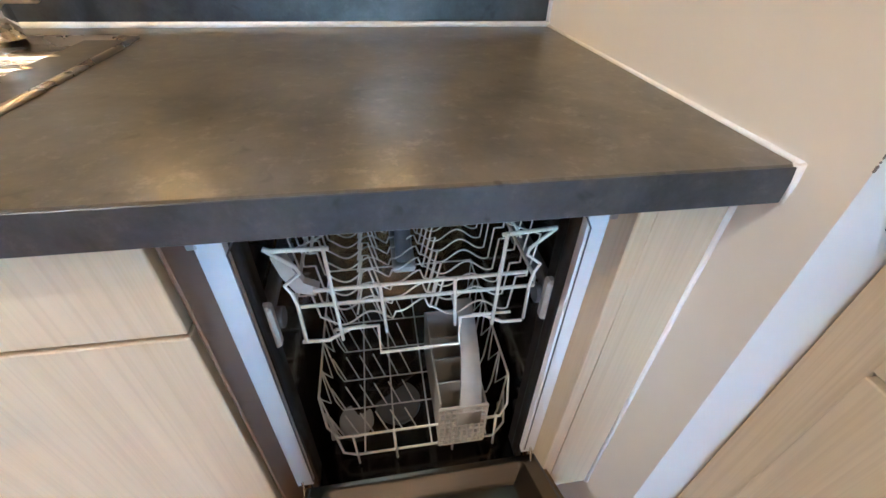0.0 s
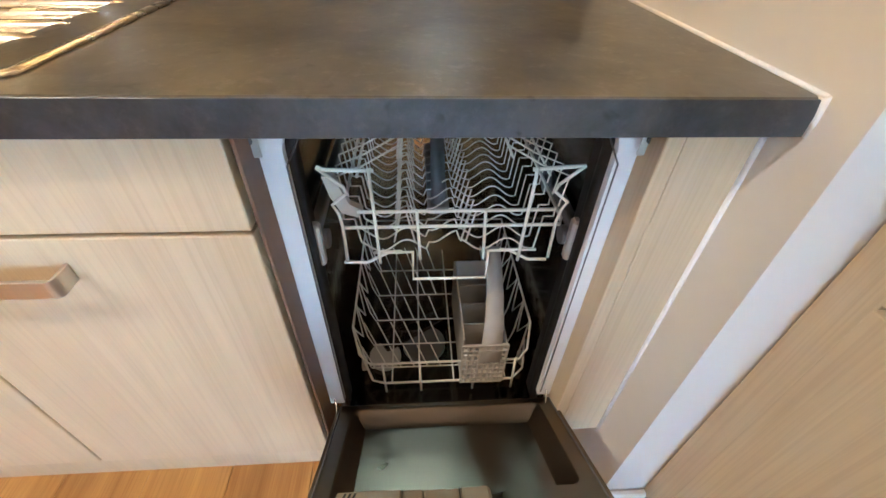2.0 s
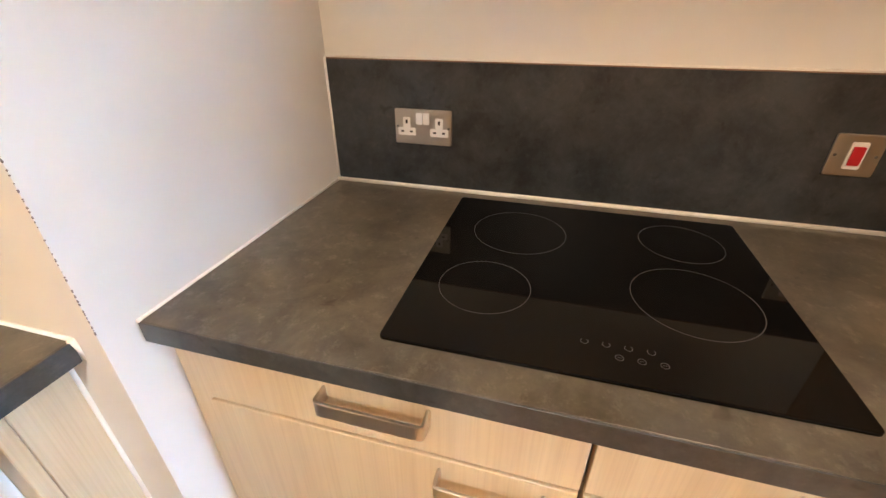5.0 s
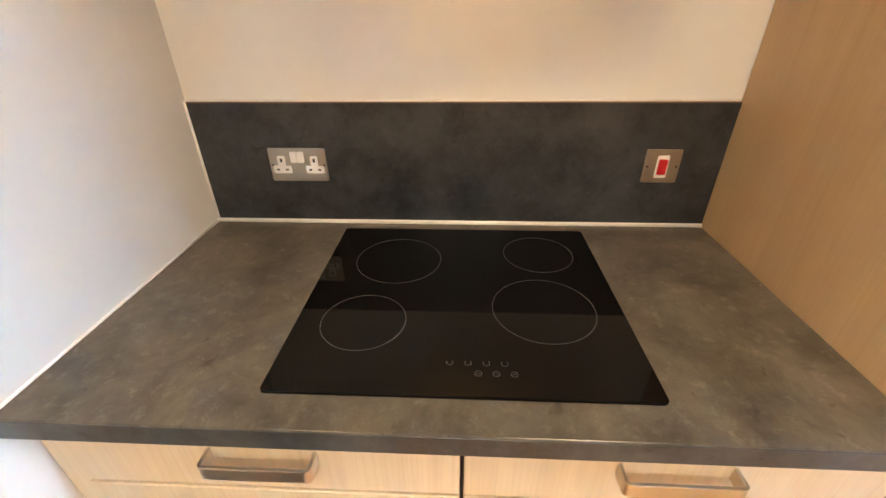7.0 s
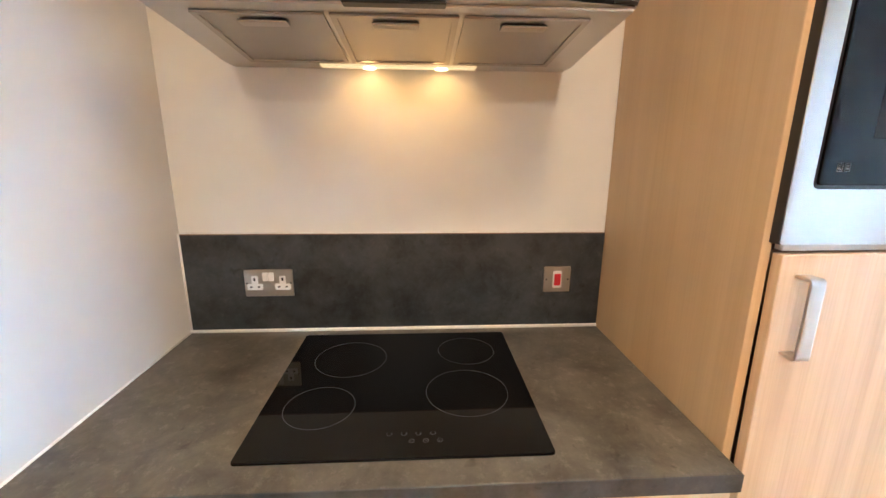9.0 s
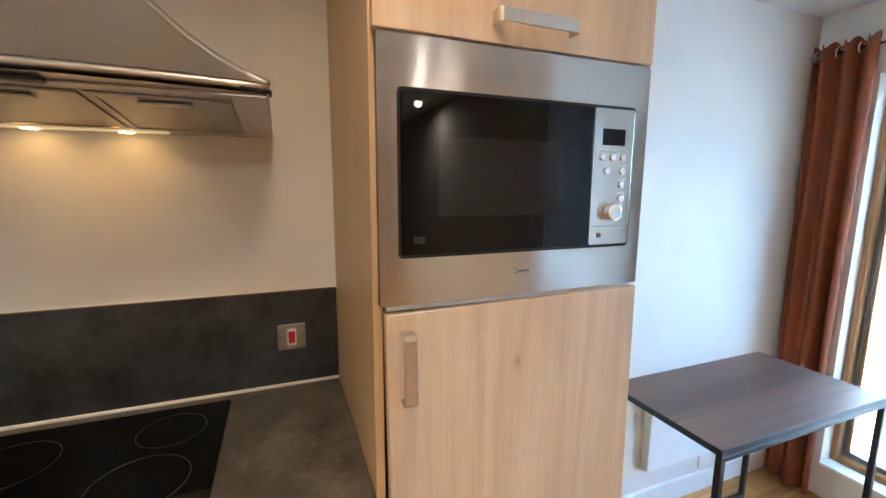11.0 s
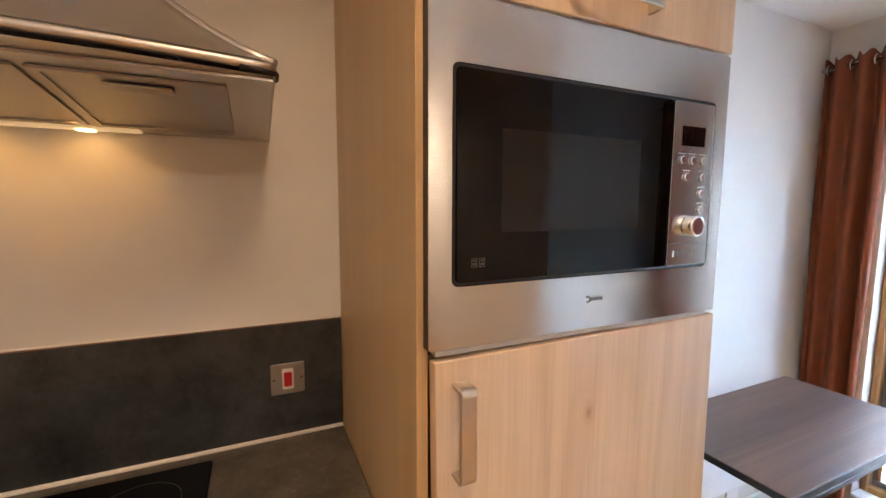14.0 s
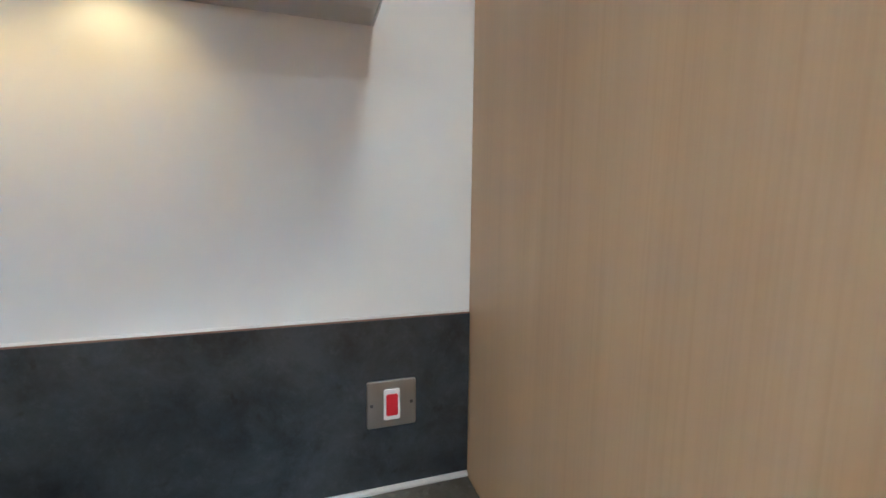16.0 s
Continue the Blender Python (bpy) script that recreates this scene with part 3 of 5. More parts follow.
part("lower_spray_arm", arm, TUB, dw)
part("filter", disc(bmesh.new(), (-0.36, 0.30, 0.215), (0, 0, 1), 0.05, 0.02, 28, 0.004), DARK_PLASTIC, dw)
part("salt_cap", disc(bmesh.new(), (-0.45, 0.27, 0.215), (0, 0, 1), 0.036, 0.018, 24, 0.004), GREY_PLASTIC, dw)


# upper rack
rack = part("upper_rack", (lambda b: tube(b, [(-0.474, 0.165, 0.683), (-0.166, 0.165, 0.683), (-0.160, 0.18, 0.683), (-0.160, 0.60, 0.683), (-0.170, 0.615, 0.683), (-0.470, 0.615, 0.683), (-0.480, 0.60, 0.683), (-0.480, 0.18, 0.683)], 0.0026, True))(bmesh.new()), WIRE, dw, "pale coated wire upper rack")
UY = 0.16


def rack_wire(points, r=0.0022, name="wire", parent=None):
    bm = bmesh.new()
    tube(bm, points, r, sides=6)
    return part(name, bm, WIRE, rack if parent is None else parent)


rack_wire([(-0.452, UY, 0.713), (-0.182, UY, 0.713)], 0.0026)
rack_wire([(-0.495, UY, 0.782), (-0.488, UY, 0.778), (-0.425, UY, 0.776)], 0.0028)
rack_wire([(-0.154, UY, 0.781), (-0.222, UY, 0.776)], 0.0028)
rack_wire([(-0.480, UY, 0.623), (-0.446, UY, 0.621), (-0.415, UY, 0.640), (-0.379, UY, 0.640), (-0.379, UY - 0.004, 0.588), (-0.267, UY - 0.004, 0.588), (-0.267, UY, 0.640), (-0.235, UY, 0.640), (-0.205, UY, 0.621), (-0.176, UY, 0.620)], 0.0026)
rack_wire([(-0.435, UY, 0.640), (-0.395, UY, 0.642)], 0.0022)
rack_wire([(-0.250, UY, 0.642), (-0.195, UY, 0.640)], 0.0022)
for x, z in ((-0.431, 0.777), (-0.217, 0.777)):
    rack_wire([(x, UY - 0.003, z + 0.004), (x + 0.004 * (1 if x < -0.3 else -1), UY - 0.003, 0.622)], 0.0025)
for x in (-0.372, -0.278):
    rack_wire([(x, UY - 0.003, 0.716), (x + 0.004, UY - 0.003, 0.628)], 0.0024)
for s, x in ((1, -0.495), (-1, -0.154)):
    rack_wire([(x, UY, 0.781), (x + s * 0.030, UY, 0.752), (x + s * 0.032, UY, 0.742), (x + s * 0.012, UY, 0.725), (x + s * 0.018, UY, 0.712), (x + s * 0.021, UY, 0.690), (x + s * 0.020, UY, 0.624)], 0.0024)
# U-shaped ribs across the rack from front to back
for k in range(15):
    y = 0.185 + 0.0295 * k
    wave = []
    for i in range(61):
        u = i / 60
        x = -0.476 + 0.306 * u
        if u < 0.06 or u > 0.94:
            z = 0.683
        else:
            z = 0.632 + 0.011 * math.sin(u * math.tau * 4.0 + 0.6) + (0.016 if abs(u - 0.47) < 0.07 else 0)
        wave.append((x, y, z))
    rack_wire([(-0.476, y, 0.700)] + wave + [(-0.170, y, 0.700)], 0.0014, "rib")
for x0, dx in ((-0.395, 0.02), (-0.285, -0.02)):
    for k in range(14):
        y = 0.19 + 0.03 * k
        rack_wire([(x0 - 0.012, y, 0.634), (x0, y, 0.690), (x0 + dx * 0.4, y, 0.690), (x0 + dx, y, 0.634)], 0.0015, "tine")
# folding cup shelves at both sides
for s, x in ((1, -0.480), (-1, -0.160)):
    for k in range(12):
        y = 0.20 + 0.033 * k
        rack_wire([(x, y, 0.690), (x - s * 0.006, y, 0.742), (x + s * 0.035, y + 0.008, 0.756), (x + s * 0.088, y + 0.012, 0.785)], 0.0015, "cup_rib")
    for q in (0.03, 0.085):
        rack_wire([(x + s * q, 0.18, 0.755 + (q - 0.03) * 0.5), (x + s * q, 0.60, 0.755 + (q - 0.03) * 0.5)], 0.002, "cup_rail")
clip = bmesh.new()
prism(clip, [(-0.492, 0.165, 0.765), (-0.478, 0.165, 0.765), (-0.462, 0.165, 0.722), (-0.445, 0.165, 0.712), (-0.452, 0.165, 0.700), (-0.474, 0.165, 0.708), (-0.486, 0.165, 0.735)], (0, 0.012, 0))
part("rack_clip", clip, GREY_PLASTIC, rack, "grey plastic rack clip")

# lower rack
LZ, LY = 0.328, 0.18
low = part("lower_rack", (lambda b: tube(b, [(-0.470, LY, LZ), (-0.170, LY, LZ), (-0.150, LY + 0.02, LZ + 0.005), (-0.140, LY + 0.06, LZ + 0.04), (-0.140, 0.60, LZ + 0.04), (-0.505, 0.60, LZ + 0.04), (-0.505, LY + 0.06, LZ + 0.04), (-0.492, LY + 0.02, LZ + 0.005)], 0.0026, True))(bmesh.new()), WIRE, dw, "pale coated wire lower rack")
rack_wire([(-0.505, LY + 0.07, 0.30), (-0.470, LY + 0.005, 0.262), (-0.445, LY, 0.258), (-0.176, LY, 0.258), (-0.150, LY + 0.02, 0.264), (-0.140, LY + 0.07, 0.30)], 0.0026, "wire", low)
for x in (-0.446, -0.372, -0.262, -0.178):
    rack_wire([(x, LY - 0.002, 0.335), (x + 0.003, LY - 0.002, 0.228)], 0.0025, "wire", low)
for row, tall in ((0.215, 0.062), (0.275, 0.066), (0.345, 0.070), (0.425, 0.072), (0.515, 0.072)):
    # each row: a bottom wire that climbs both sloping sides, and leaning tines
    rack_wire([(-0.505, row + 0.03, LZ + 0.04), (-0.486, row + 0.008, 0.285), (-0.474, row, 0.262), (-0.166, row, 0.262), (-0.156, row + 0.008, 0.285), (-0.140, row + 0.03, LZ + 0.04)], 0.0018, "rib", low)
    for k in range(11):
        x = -0.468 + 0.0285 * k
        if x < -0.30 or x > -0.2:
            rack_wire([(x, row, 0.262), (x - 0.022, row + 0.010, 0.262 + tall)], 0.0016, "tine", low)
for x in (-0.43, -0.372, -0.30, -0.19):
    rack_wire([(x, LY, 0.258), (x, 0.60, 0.258)], 0.0018, "wire", low)
for s_, x in ((1, -0.505), (-1, -0.140)):
    for y in (0.24, 0.30, 0.37, 0.45, 0.53):
        rack_wire([(x, y, LZ + 0.04), (x + s_ * 0.012, y + 0.03, 0.30), (x, y + 0.06, LZ + 0.04)], 0.0016, "side_loop", low)
for x in (-0.498, -0.147):
    part("rack_wheel", disc(bmesh.new(), (x, 0.24, 0.244), (1, 0, 0), 0.016, 0.010, 18, 0.002), GREY_PLASTIC, low)

# cutlery basket with its raised handle
CX0, CX1, CY0, CY1, CZ0, CZ1 = -0.288, -0.200, 0.172, 0.40, 0.262, 0.385
basket = thing("cutlery_basket", ((CX0 + CX1) / 2, 0.28, CZ0), "grey plastic cutlery basket standing in the lower rack", "cutlery basket")
bm = bmesh.new()
n = 8
for k in range(n + 1):
    u = k / n
    x, z = CX0 + (CX1 - CX0) * u, CZ0 + (CZ1 - CZ0) * u
    box(bm, (x - 0.0018, CY0, CZ0), (x + 0.0018, CY0 + 0.004, CZ1))
    box(bm, (CX0, CY0 - 0.0006, z - 0.0018), (CX1, CY0 + 0.0046, z + 0.0018))
part("front_grille", bm, GREY_PLASTIC, basket)
block("side_wall", (CX0, CY0 + 0.005, CZ0), (CX0 + 0.004, CY1, CZ1 + 0.015), GREY_PLASTIC, basket, 0.001)
block("side_wall", (CX1 - 0.004, CY0 + 0.005, CZ0), (CX1, CY1, CZ1), GREY_PLASTIC, basket, 0.001)
block("back_wall", (CX0 + 0.0045, CY1 - 0.004, CZ0), (CX1 - 0.0045, CY1, CZ1 + 0.015), GREY_PLASTIC, basket, 0.001)
block("bottom", (CX0 + 0.0045, CY0 + 0.006, CZ0), (CX1 - 0.0045, CY1 - 0.005, CZ0 + 0.003), GREY_PLASTIC, basket, 0.0)
for y in (0.235, 0.29, 0.345):
    block("divider", (CX0 + 0.0045, y, CZ0 + 0.004), (CX1 - 0.0045, y + 0.003, CZ1 - 0.01), GREY_PLASTIC, basket, 0.001)
bm = bmesh.new()
xm = (CX0 + CX1) / 2 + 0.010
strap = [(CY0 - 0.004, 0.335, 0.021), (CY0 + 0.002, 0.385, 0.020), (CY0 + 0.020, 0.430, 0.018), (CY0 + 0.055, 0.470, 0.016), (CY0 + 0.100, 0.497, 0.015), (CY0 + 0.150, 0.508, 0.015)]
left = [bm.verts.new((xm - w + 0.012 * k / 5, y, z)) for k, (y, z, w) in enumerate(strap)]
right = [bm.verts.new((xm + w + 0.012 * k / 5, y, z)) for k, (y, z, w) in enumerate(strap)]
for k in range(5):
    bm.faces.new((left[k], right[k], right[k + 1], left[k + 1])).smooth = True
geo = bmesh.ops.extrude_face_region(bm, geom=bm.faces[:])
bmesh.ops.translate(bm, verts=[v for v in geo["geom"] if isinstance(v, bmesh.types.BMVert)], vec=(0, 0.005, -0.003))
bmesh.ops.recalc_face_normals(bm, faces=bm.faces)
part("carry_handle", bm, GREY_PLASTIC, basket)

# the door, let down at a slant
DOOR = Matrix.Translation((0, 0.130, 0.262)) @ Matrix(((1, 0, 0, 0), (0, -math.cos(radians(31)), math.sin(radians(31)), 0), (0, math.sin(radians(31)), math.cos(radians(31)), 0), (0, 0, 0, 1)))


def door_part(name, bm, material, parent, label=""):
    """A part drawn flat as x, distance from the hinge and height, then laid onto the slanted door."""
    bm.transform(DOOR)
    bmesh.ops.recalc_face_normals(bm, faces=bm.faces)
    return part(name, bm, material, parent, label)


HL, HR, DLEN = -0.543, -0.094, 0.62
bm = bmesh.new()
box(bm, (HL, 0.02, -0.072), (HR, DLEN + 0.05, -0.050), 0.002)
dpanel = door_part("door", bm, OAK, dw, "pale oak door facade")
# steel inner liner with an L-shaped recess
RX0, RX1, RU0, RU1, RU2, RMID = -0.505, -0.135, 0.012, 0.242, 0.338, -0.258
bm = bmesh.new()
rings = []
loop = [(RX0, RU0), (RX1, RU0), (RX1, RU1), (RMID, RU1), (RMID, RU2), (RX0, RU2)]
fine = []
for i, p in enumerate(loop):
    a, b, q = Vector(loop[i - 1]), Vector(p), Vector(loop[(i + 1) % 6])
    r = 0.018
    u, v = (a - b).normalized() * r, (q - b).normalized() * r
    for k in range(6):
        w = k / 5
        fine.append((b + u) * (1 - w) ** 2 + 2 * b * w * (1 - w) + (b + v) * w * w)
for h, inset in ((0.0, 0.0), (-0.004, 0.003), (-0.024, 0.022), (-0.028, 0.028)):
    ring = []
    for i, p in enumerate(fine):
        t = (fine[(i + 1) % len(fine)] - fine[i - 1]).normalized()
        inward = Vector((-t.y, t.x))
        ring.append(bm.verts.new((p.x + inward.x * inset, p.y + inward.y * inset, h)))
    rings.append(ring)
n = len(fine)
for a, b in zip(rings, rings[1:]):
    for i in range(n):
        bm.faces.new((a[i], a[(i + 1) % n], b[(i + 1) % n], b[i])).smooth = True
bm.faces.new(rings[-1])
rim = [bm.verts.new((x, u, 0)) for x, u in ((HL + 0.008, 0.0), (HR - 0.008, 0.0), (HR - 0.008, DLEN), (HL + 0.008, DLEN))]
edges = [bm.edges.new((rim[i], rim[(i + 1) % 4])) for i in range(4)]
inner = [bm.edges.get((rings[0][i], rings[0][(i + 1) % n])) for i in range(n)]
bmesh.ops.triangle_fill(bm, edges=edges + inner, use_beauty=True)
skirt = bmesh.ops.extrude_edge_only(bm, edges=edges)
bmesh.ops.translate(bm, verts=[v for v in skirt["geom"] if isinstance(v, bmesh.types.BMVert)], vec=(0, 0, -0.048))
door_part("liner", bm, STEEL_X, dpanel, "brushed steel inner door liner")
for x0, x1 in ((HL + 0.0135, HL + 0.0165), (HR - 0.0175, HR - 0.0145)):
    bm = bmesh.new()
    box(bm, (x0, 0.004, 0.0), (x1, 0.62, 0.003), 0.001)
    door_part("edge_seal", bm, DARK_PLASTIC, dpanel, "dark rubber side seal")
for x in (HL + 0.026, HR - 0.026):
    bm = bmesh.new()
    tube(bm, [(x, 0.332, 0.001), (x - 0.003, 0.346, 0.006), (x + 0.003, 0.356, 0.002)], 0.0035, sides=6)
    door_part("seal_clip", bm, RUBBER, dpanel)
# detergent dispenser
disp = bmesh.new()
box(disp, (-0.497, 0.232, -0.027), (-0.272, 0.330, -0.002), 0.004, 2)
disp = door_part("dispenser", disp, DISPENSER, dpanel, "taupe plastic detergent dispenser")
for lo, hi in (((-0.494, 0.234, -0.004), (-0.403, 0.318, 0.0015)), ((-0.398, 0.234, -0.004), (-0.372, 0.318, -0.0005)), ((-0.369, 0.238, -0.004), (-0.320, 0.318, 0.0012)), ((-0.316, 0.234, -0.004), (-0.276, 0.318, 0.0))):
    bm = bmesh.new()
    box(bm, lo, hi, 0.0015, 2)
    door_part("lid", bm, DISPENSER, dpanel)
for lo, hi in (((-0.4015, 0.234, -0.002), (-0.4003, 0.320, 0.0012)), ((-0.3712, 0.236, -0.002), (-0.3702, 0.320, 0.0012)), ((-0.3187, 0.236, -0.002), (-0.3175, 0.320, 0.0010)),
               ((-0.494, 0.3184, -0.002), (-0.4005, 0.3196, 0.0)), ((-0.3695, 0.3184, -0.002), (-0.3175, 0.3196, 0.0))):
    door_part("lid_gap", box(bmesh.new(), lo, hi), BLACK, dpanel)
for k in range(3):
    bm = bmesh.new()
    prism(bm, [(-0.488 + 0.007 * k, 0.257, 0.0015), (-0.485 + 0.007 * k, 0.257, 0.0015), (-0.480 + 0.007 * k, 0.238, 0.0015), (-0.483 + 0.007 * k, 0.238, 0.0015)], (0, 0, 0.0008))
    door_part("vent_slot", bm, BLACK, dpanel)
bm = bmesh.new()
disc(bm, (-0.300, 0.288, -0.001), (0, 0, 1), 0.0035, 0.002, 12)
door_part("rinse_cap", bm, BLACK, dpanel)
bm = bmesh.new()
prism(bm, [(-0.268, 0.240, -0.0265), (-0.261, 0.240, -0.0265), (-0.248, 0.330, -0.0265), (-0.266, 0.330, -0.0265)], (0, 0, 0.003))
door_part("latch_slot", bm, BLACK, dpanel)
# hinge stays
for x in (DL + 0.012, DR - 0.012):
    bm = bmesh.new()
    tube(bm, [(x, DY - 0.005, 0.30), (x, DY - 0.02, 0.265), (x, DY - 0.045, 0.255)], 0.0022, sides=6)
    part("hinge_stay", bm, CHROME, dw)


# ---- hob side ----
def unit(y0, y1, handle_top, handle_low, label):
    """A base cabinet on the hob side, with a drawer front over a door, between two places along the wall."""
    cab = thing("base_cabinet", (0.36, (y0 + y1) / 2, 0.0), label, "cabinet", "oak base cabinets")
    # darker than the sink side's carcass: shade of the front gaps in its colour
    block("carcass", (0.093, y0, 0.19), (WX - 0.02, y1, UNDER - 0.002), SHADOW_GAP, cab)
    f = front(cab, "drawer_front", (0.070, y0 + 0.002, 0.7525), (0.0915, y1 - 0.002, UNDER - 0.006))
    a, b = handle_top
    bow_handle(f, (0.070, a, 0.832), (0.070, b, 0.832), (-0.032, 0, 0), 0.026)
    f = front(cab, "door", (0.070, y0 + 0.002, 0.193), (0.0915, y1 - 0.002, 0.7440))
    a, b = handle_low
    bow_handle(f, (0.070, a, 0.712), (0.070, b, 0.712), (-0.032, 0, 0), 0.022)
    return cab


unit(-0.645, -0.056, (-0.440, -0.280), (-0.604, -0.448), "pale oak base cabinet with a drawer front under the hob")
unit(-1.239, -0.647, (-1.020, -0.860), (-0.842, -0.684), "pale oak base cabinet with a drawer front beside the tall cabinet")
fil = thing("filler_panel", (0.1, -0.03, 0.19), "narrow oak filler strip between cabinet and white wall", "filler panel")
block("face", (0.086, -0.0545, 0.0), (0.106, -0.002, UNDER - 0.002), OAK, fil)
tagged(block("plinth", (0.125, -1.239, 0.0), (0.142, -0.056, 0.189), OAK), "pale oak plinth board under the hob cabinets", "plinth")

# hob
HX0, HX1, HY0, HY1, HZ = 0.113, 0.627, -0.931, -0.352, TOP
hob = thing("hob", ((HX0 + HX1) / 2, (HY0 + HY1) / 2, HZ), "black ceramic glass hob with four printed rings", "hob")
bm = bmesh.new()
prism(bm, [(x, y, HZ + 0.0003) for x, y in round_rect(HX0, HX1, HY0, HY1, 0.008, 3)], (0, 0, 0.005))
bmesh.ops.bevel(bm, geom=[e for e in bm.edges if all(v.co.z > HZ + 0.004 for v in e.verts)], offset=0.0015, segments=2, affect="EDGES", profile=0.5)
part("glass_plate", bm, HOB_GLASS, hob)


def print_ring(name, cx, cy, r, w, z, parent, a0=0.0, a1=math.tau, material=RING_INK):
    bm = bmesh.new()
    n = 72
    rows = []
    for k in range(n + 1):
        a = a0 + (a1 - a0) * k / n
        rows.append([bm.verts.new((cx + q * math.cos(a), cy + q * math.sin(a), h)) for q, h in ((r - w, z), (r - w, z + 0.0003), (r + w, z + 0.0003), (r + w, z))])
    for a, b in zip(rows, rows[1:]):
        for i in range(3):
            bm.faces.new((a[i], a[i + 1], b[i + 1], b[i]))
    bmesh.ops.recalc_face_normals(bm, faces=bm.faces)
    return part(name, bm, material, parent)


for cx, cy, r in ((0.479, -0.505, 0.091), (0.272, -0.471, 0.074), (0.316, -0.790, 0.092), (0.512, -0.809, 0.075)):
    print_ring("cooking_zone", cx, cy, r, 0.0006, HZ + 0.0054, hob)
for k, y in enumerate((-0.625, -0.653, -0.681, -0.709)):
    print_ring("touch_mark", 0.178, y, 0.005, 0.0004, HZ + 0.0054, hob, 0.8, 5.6)
for y in (-0.668, -0.695, -0.722):
    m = print_ring("touch_key", 0.157, y, 0.005, 0.0004, HZ + 0.0054, hob)
    block("key_bar", (0.1566, y - 0.0025, HZ + 0.0054), (0.1574, y + 0.0025, HZ + 0.0057), RING_INK, m, 0)

# ---- sockets and switches ----
def plate(parent, centre, right, w, h, t=0.004):
    """A raised metal faceplate; right is the way across it, and it stands off along the normal."""
    c, r, u = Vector(centre), Vector(right), Vector((0, 0, 1))
    n = r.cross(u)
    bm = bmesh.new()
    prism(bm, [c + r * x + u * z for x, z in round_rect(-w / 2, w / 2, -h / 2, h / 2, 0.004, 3)], n * t)
    face = [e for e in bm.edges if all((v.co - c).dot(n) > t * 0.9 for v in e.verts)]
    bmesh.ops.bevel(bm, geom=face, offset=0.0015, segments=2, affect="EDGES", profile=0.5)
    return part("faceplate", bm, PLATE, parent, "brushed metal faceplate")


def inset(name, parent, centre, right, x, z, w, h, off, t, material, label=""):
    """A small block on a faceplate, at x across and z up from its middle."""
    c, r, u = Vector(centre), Vector(right), Vector((0, 0, 1))
    n = r.cross(u)
    bm = bmesh.new()
    prism(bm, [c + r * (x + a) + u * (z + b) + n * off for a, b in round_rect(-w / 2, w / 2, -h / 2, h / 2, min(w, h) * 0.12, 2)], n * t)
    return part(name, bm, material, parent, label)


def double_socket(centre, right, label):
    s = thing("double_socket", centre, label, "socket", "double wall sockets")
    plate(s, centre, right, 0.140, 0.082)
    for side in (-1, 1):
        o = inset("outlet", s, centre, right, side * 0.040, -0.011, 0.044, 0.018, 0.004, 0.0016, WHITE_PLASTIC, "white plastic outlet")
        inset("outlet_top", o, centre, right, side * 0.040, 0.010, 0.018, 0.024, 0.004, 0.0016, WHITE_PLASTIC)
        inset("earth_hole", o, centre, right, side * 0.040, 0.012, 0.005, 0.009, 0.0054, 0.0006, BLACK)
        for q in (-0.011, 0.011):
            inset("pin_hole", o, centre, right, side * 0.040 + q, -0.011, 0.007, 0.004, 0.0054, 0.0006, BLACK)
        inset("rocker", s, centre, right, side * 0.0085, 0.020, 0.015, 0.026, 0.004, 0.0035, WHITE_PLASTIC, "white rocker switch")
        inset("screw", s, centre, right, side * 0.063, 0.0, 0.005, 0.005, 0.004, 0.0008, DARK_PLASTIC)
    return s


double_socket((-0.313, BY - 0.0112, 1.065), (1, 0, 0), "brushed metal double socket on the dark splashback")
double_socket((WX - 0.0102, -0.243, 1.064), (0, -1, 0), "brushed metal double socket behind the black hob")
c, r = (WX - 0.0102, -1.102, 1.066), (0, -1, 0)
sw = thing("cooker_switch", c, "brushed metal cooker switch with a red rocker", "switch")
plate(sw, c, r, 0.082, 0.080)
inset("surround", sw, c, r, 0.0, 0.0, 0.027, 0.052, 0.004, 0.0025, WHITE_PLASTIC, "white rocker surround")
inset("rocker", sw, c, r, 0.0, 0.0, 0.019, 0.036, 0.0063, 0.003, RED, "red rocker")
for q in (-0.033, 0.033):
    inset("screw", sw, c, r, q, 0.0, 0.005, 0.005, 0.004, 0.0008, DARK_PLASTIC)

# ---- cooker hood ----
hood = thing("cooker_hood", (0.5, -0.643, 1.66), "brushed steel chimney cooker hood with two lit lamps", "cooker hood")
Y0, Y1, YM = -1.080, -0.206, -0.643
bm = bmesh.new()
n = 24
low_line, high_line = [], []
for k in range(n + 1):
    u = k / n
    y = Y0 + (Y1 - Y0) * u
    bow = 0.045 * (1 - (2 * u - 1) ** 2)
    low_line.append((0.290 - bow, y, 1.722))
    cy = YM + (u - 0.5) * 0.32
    high_line.append((0.44, cy, 1.96))
rows = []
steps = 6
for s in range(steps + 1):
    w = s / steps
    sag = w * w * 0.5 + w * 0.5
    rows.append([bm.verts.new(((1 - w) * a[0] + w * b[0], (1 - w) * a[1] + w * b[1], (1 - sag) * a[2] + sag * b[2])) for a, b in zip(low_line, high_line)])
back = [[bm.verts.new((WX - 0.002, row[i].co.y, row[i].co.z - 0.064 * (1 - s / steps))) for i in (0, n)] for s, row in enumerate(rows)]
seams = [[row[i].co.copy() for row in rows] for i in (0, n)]
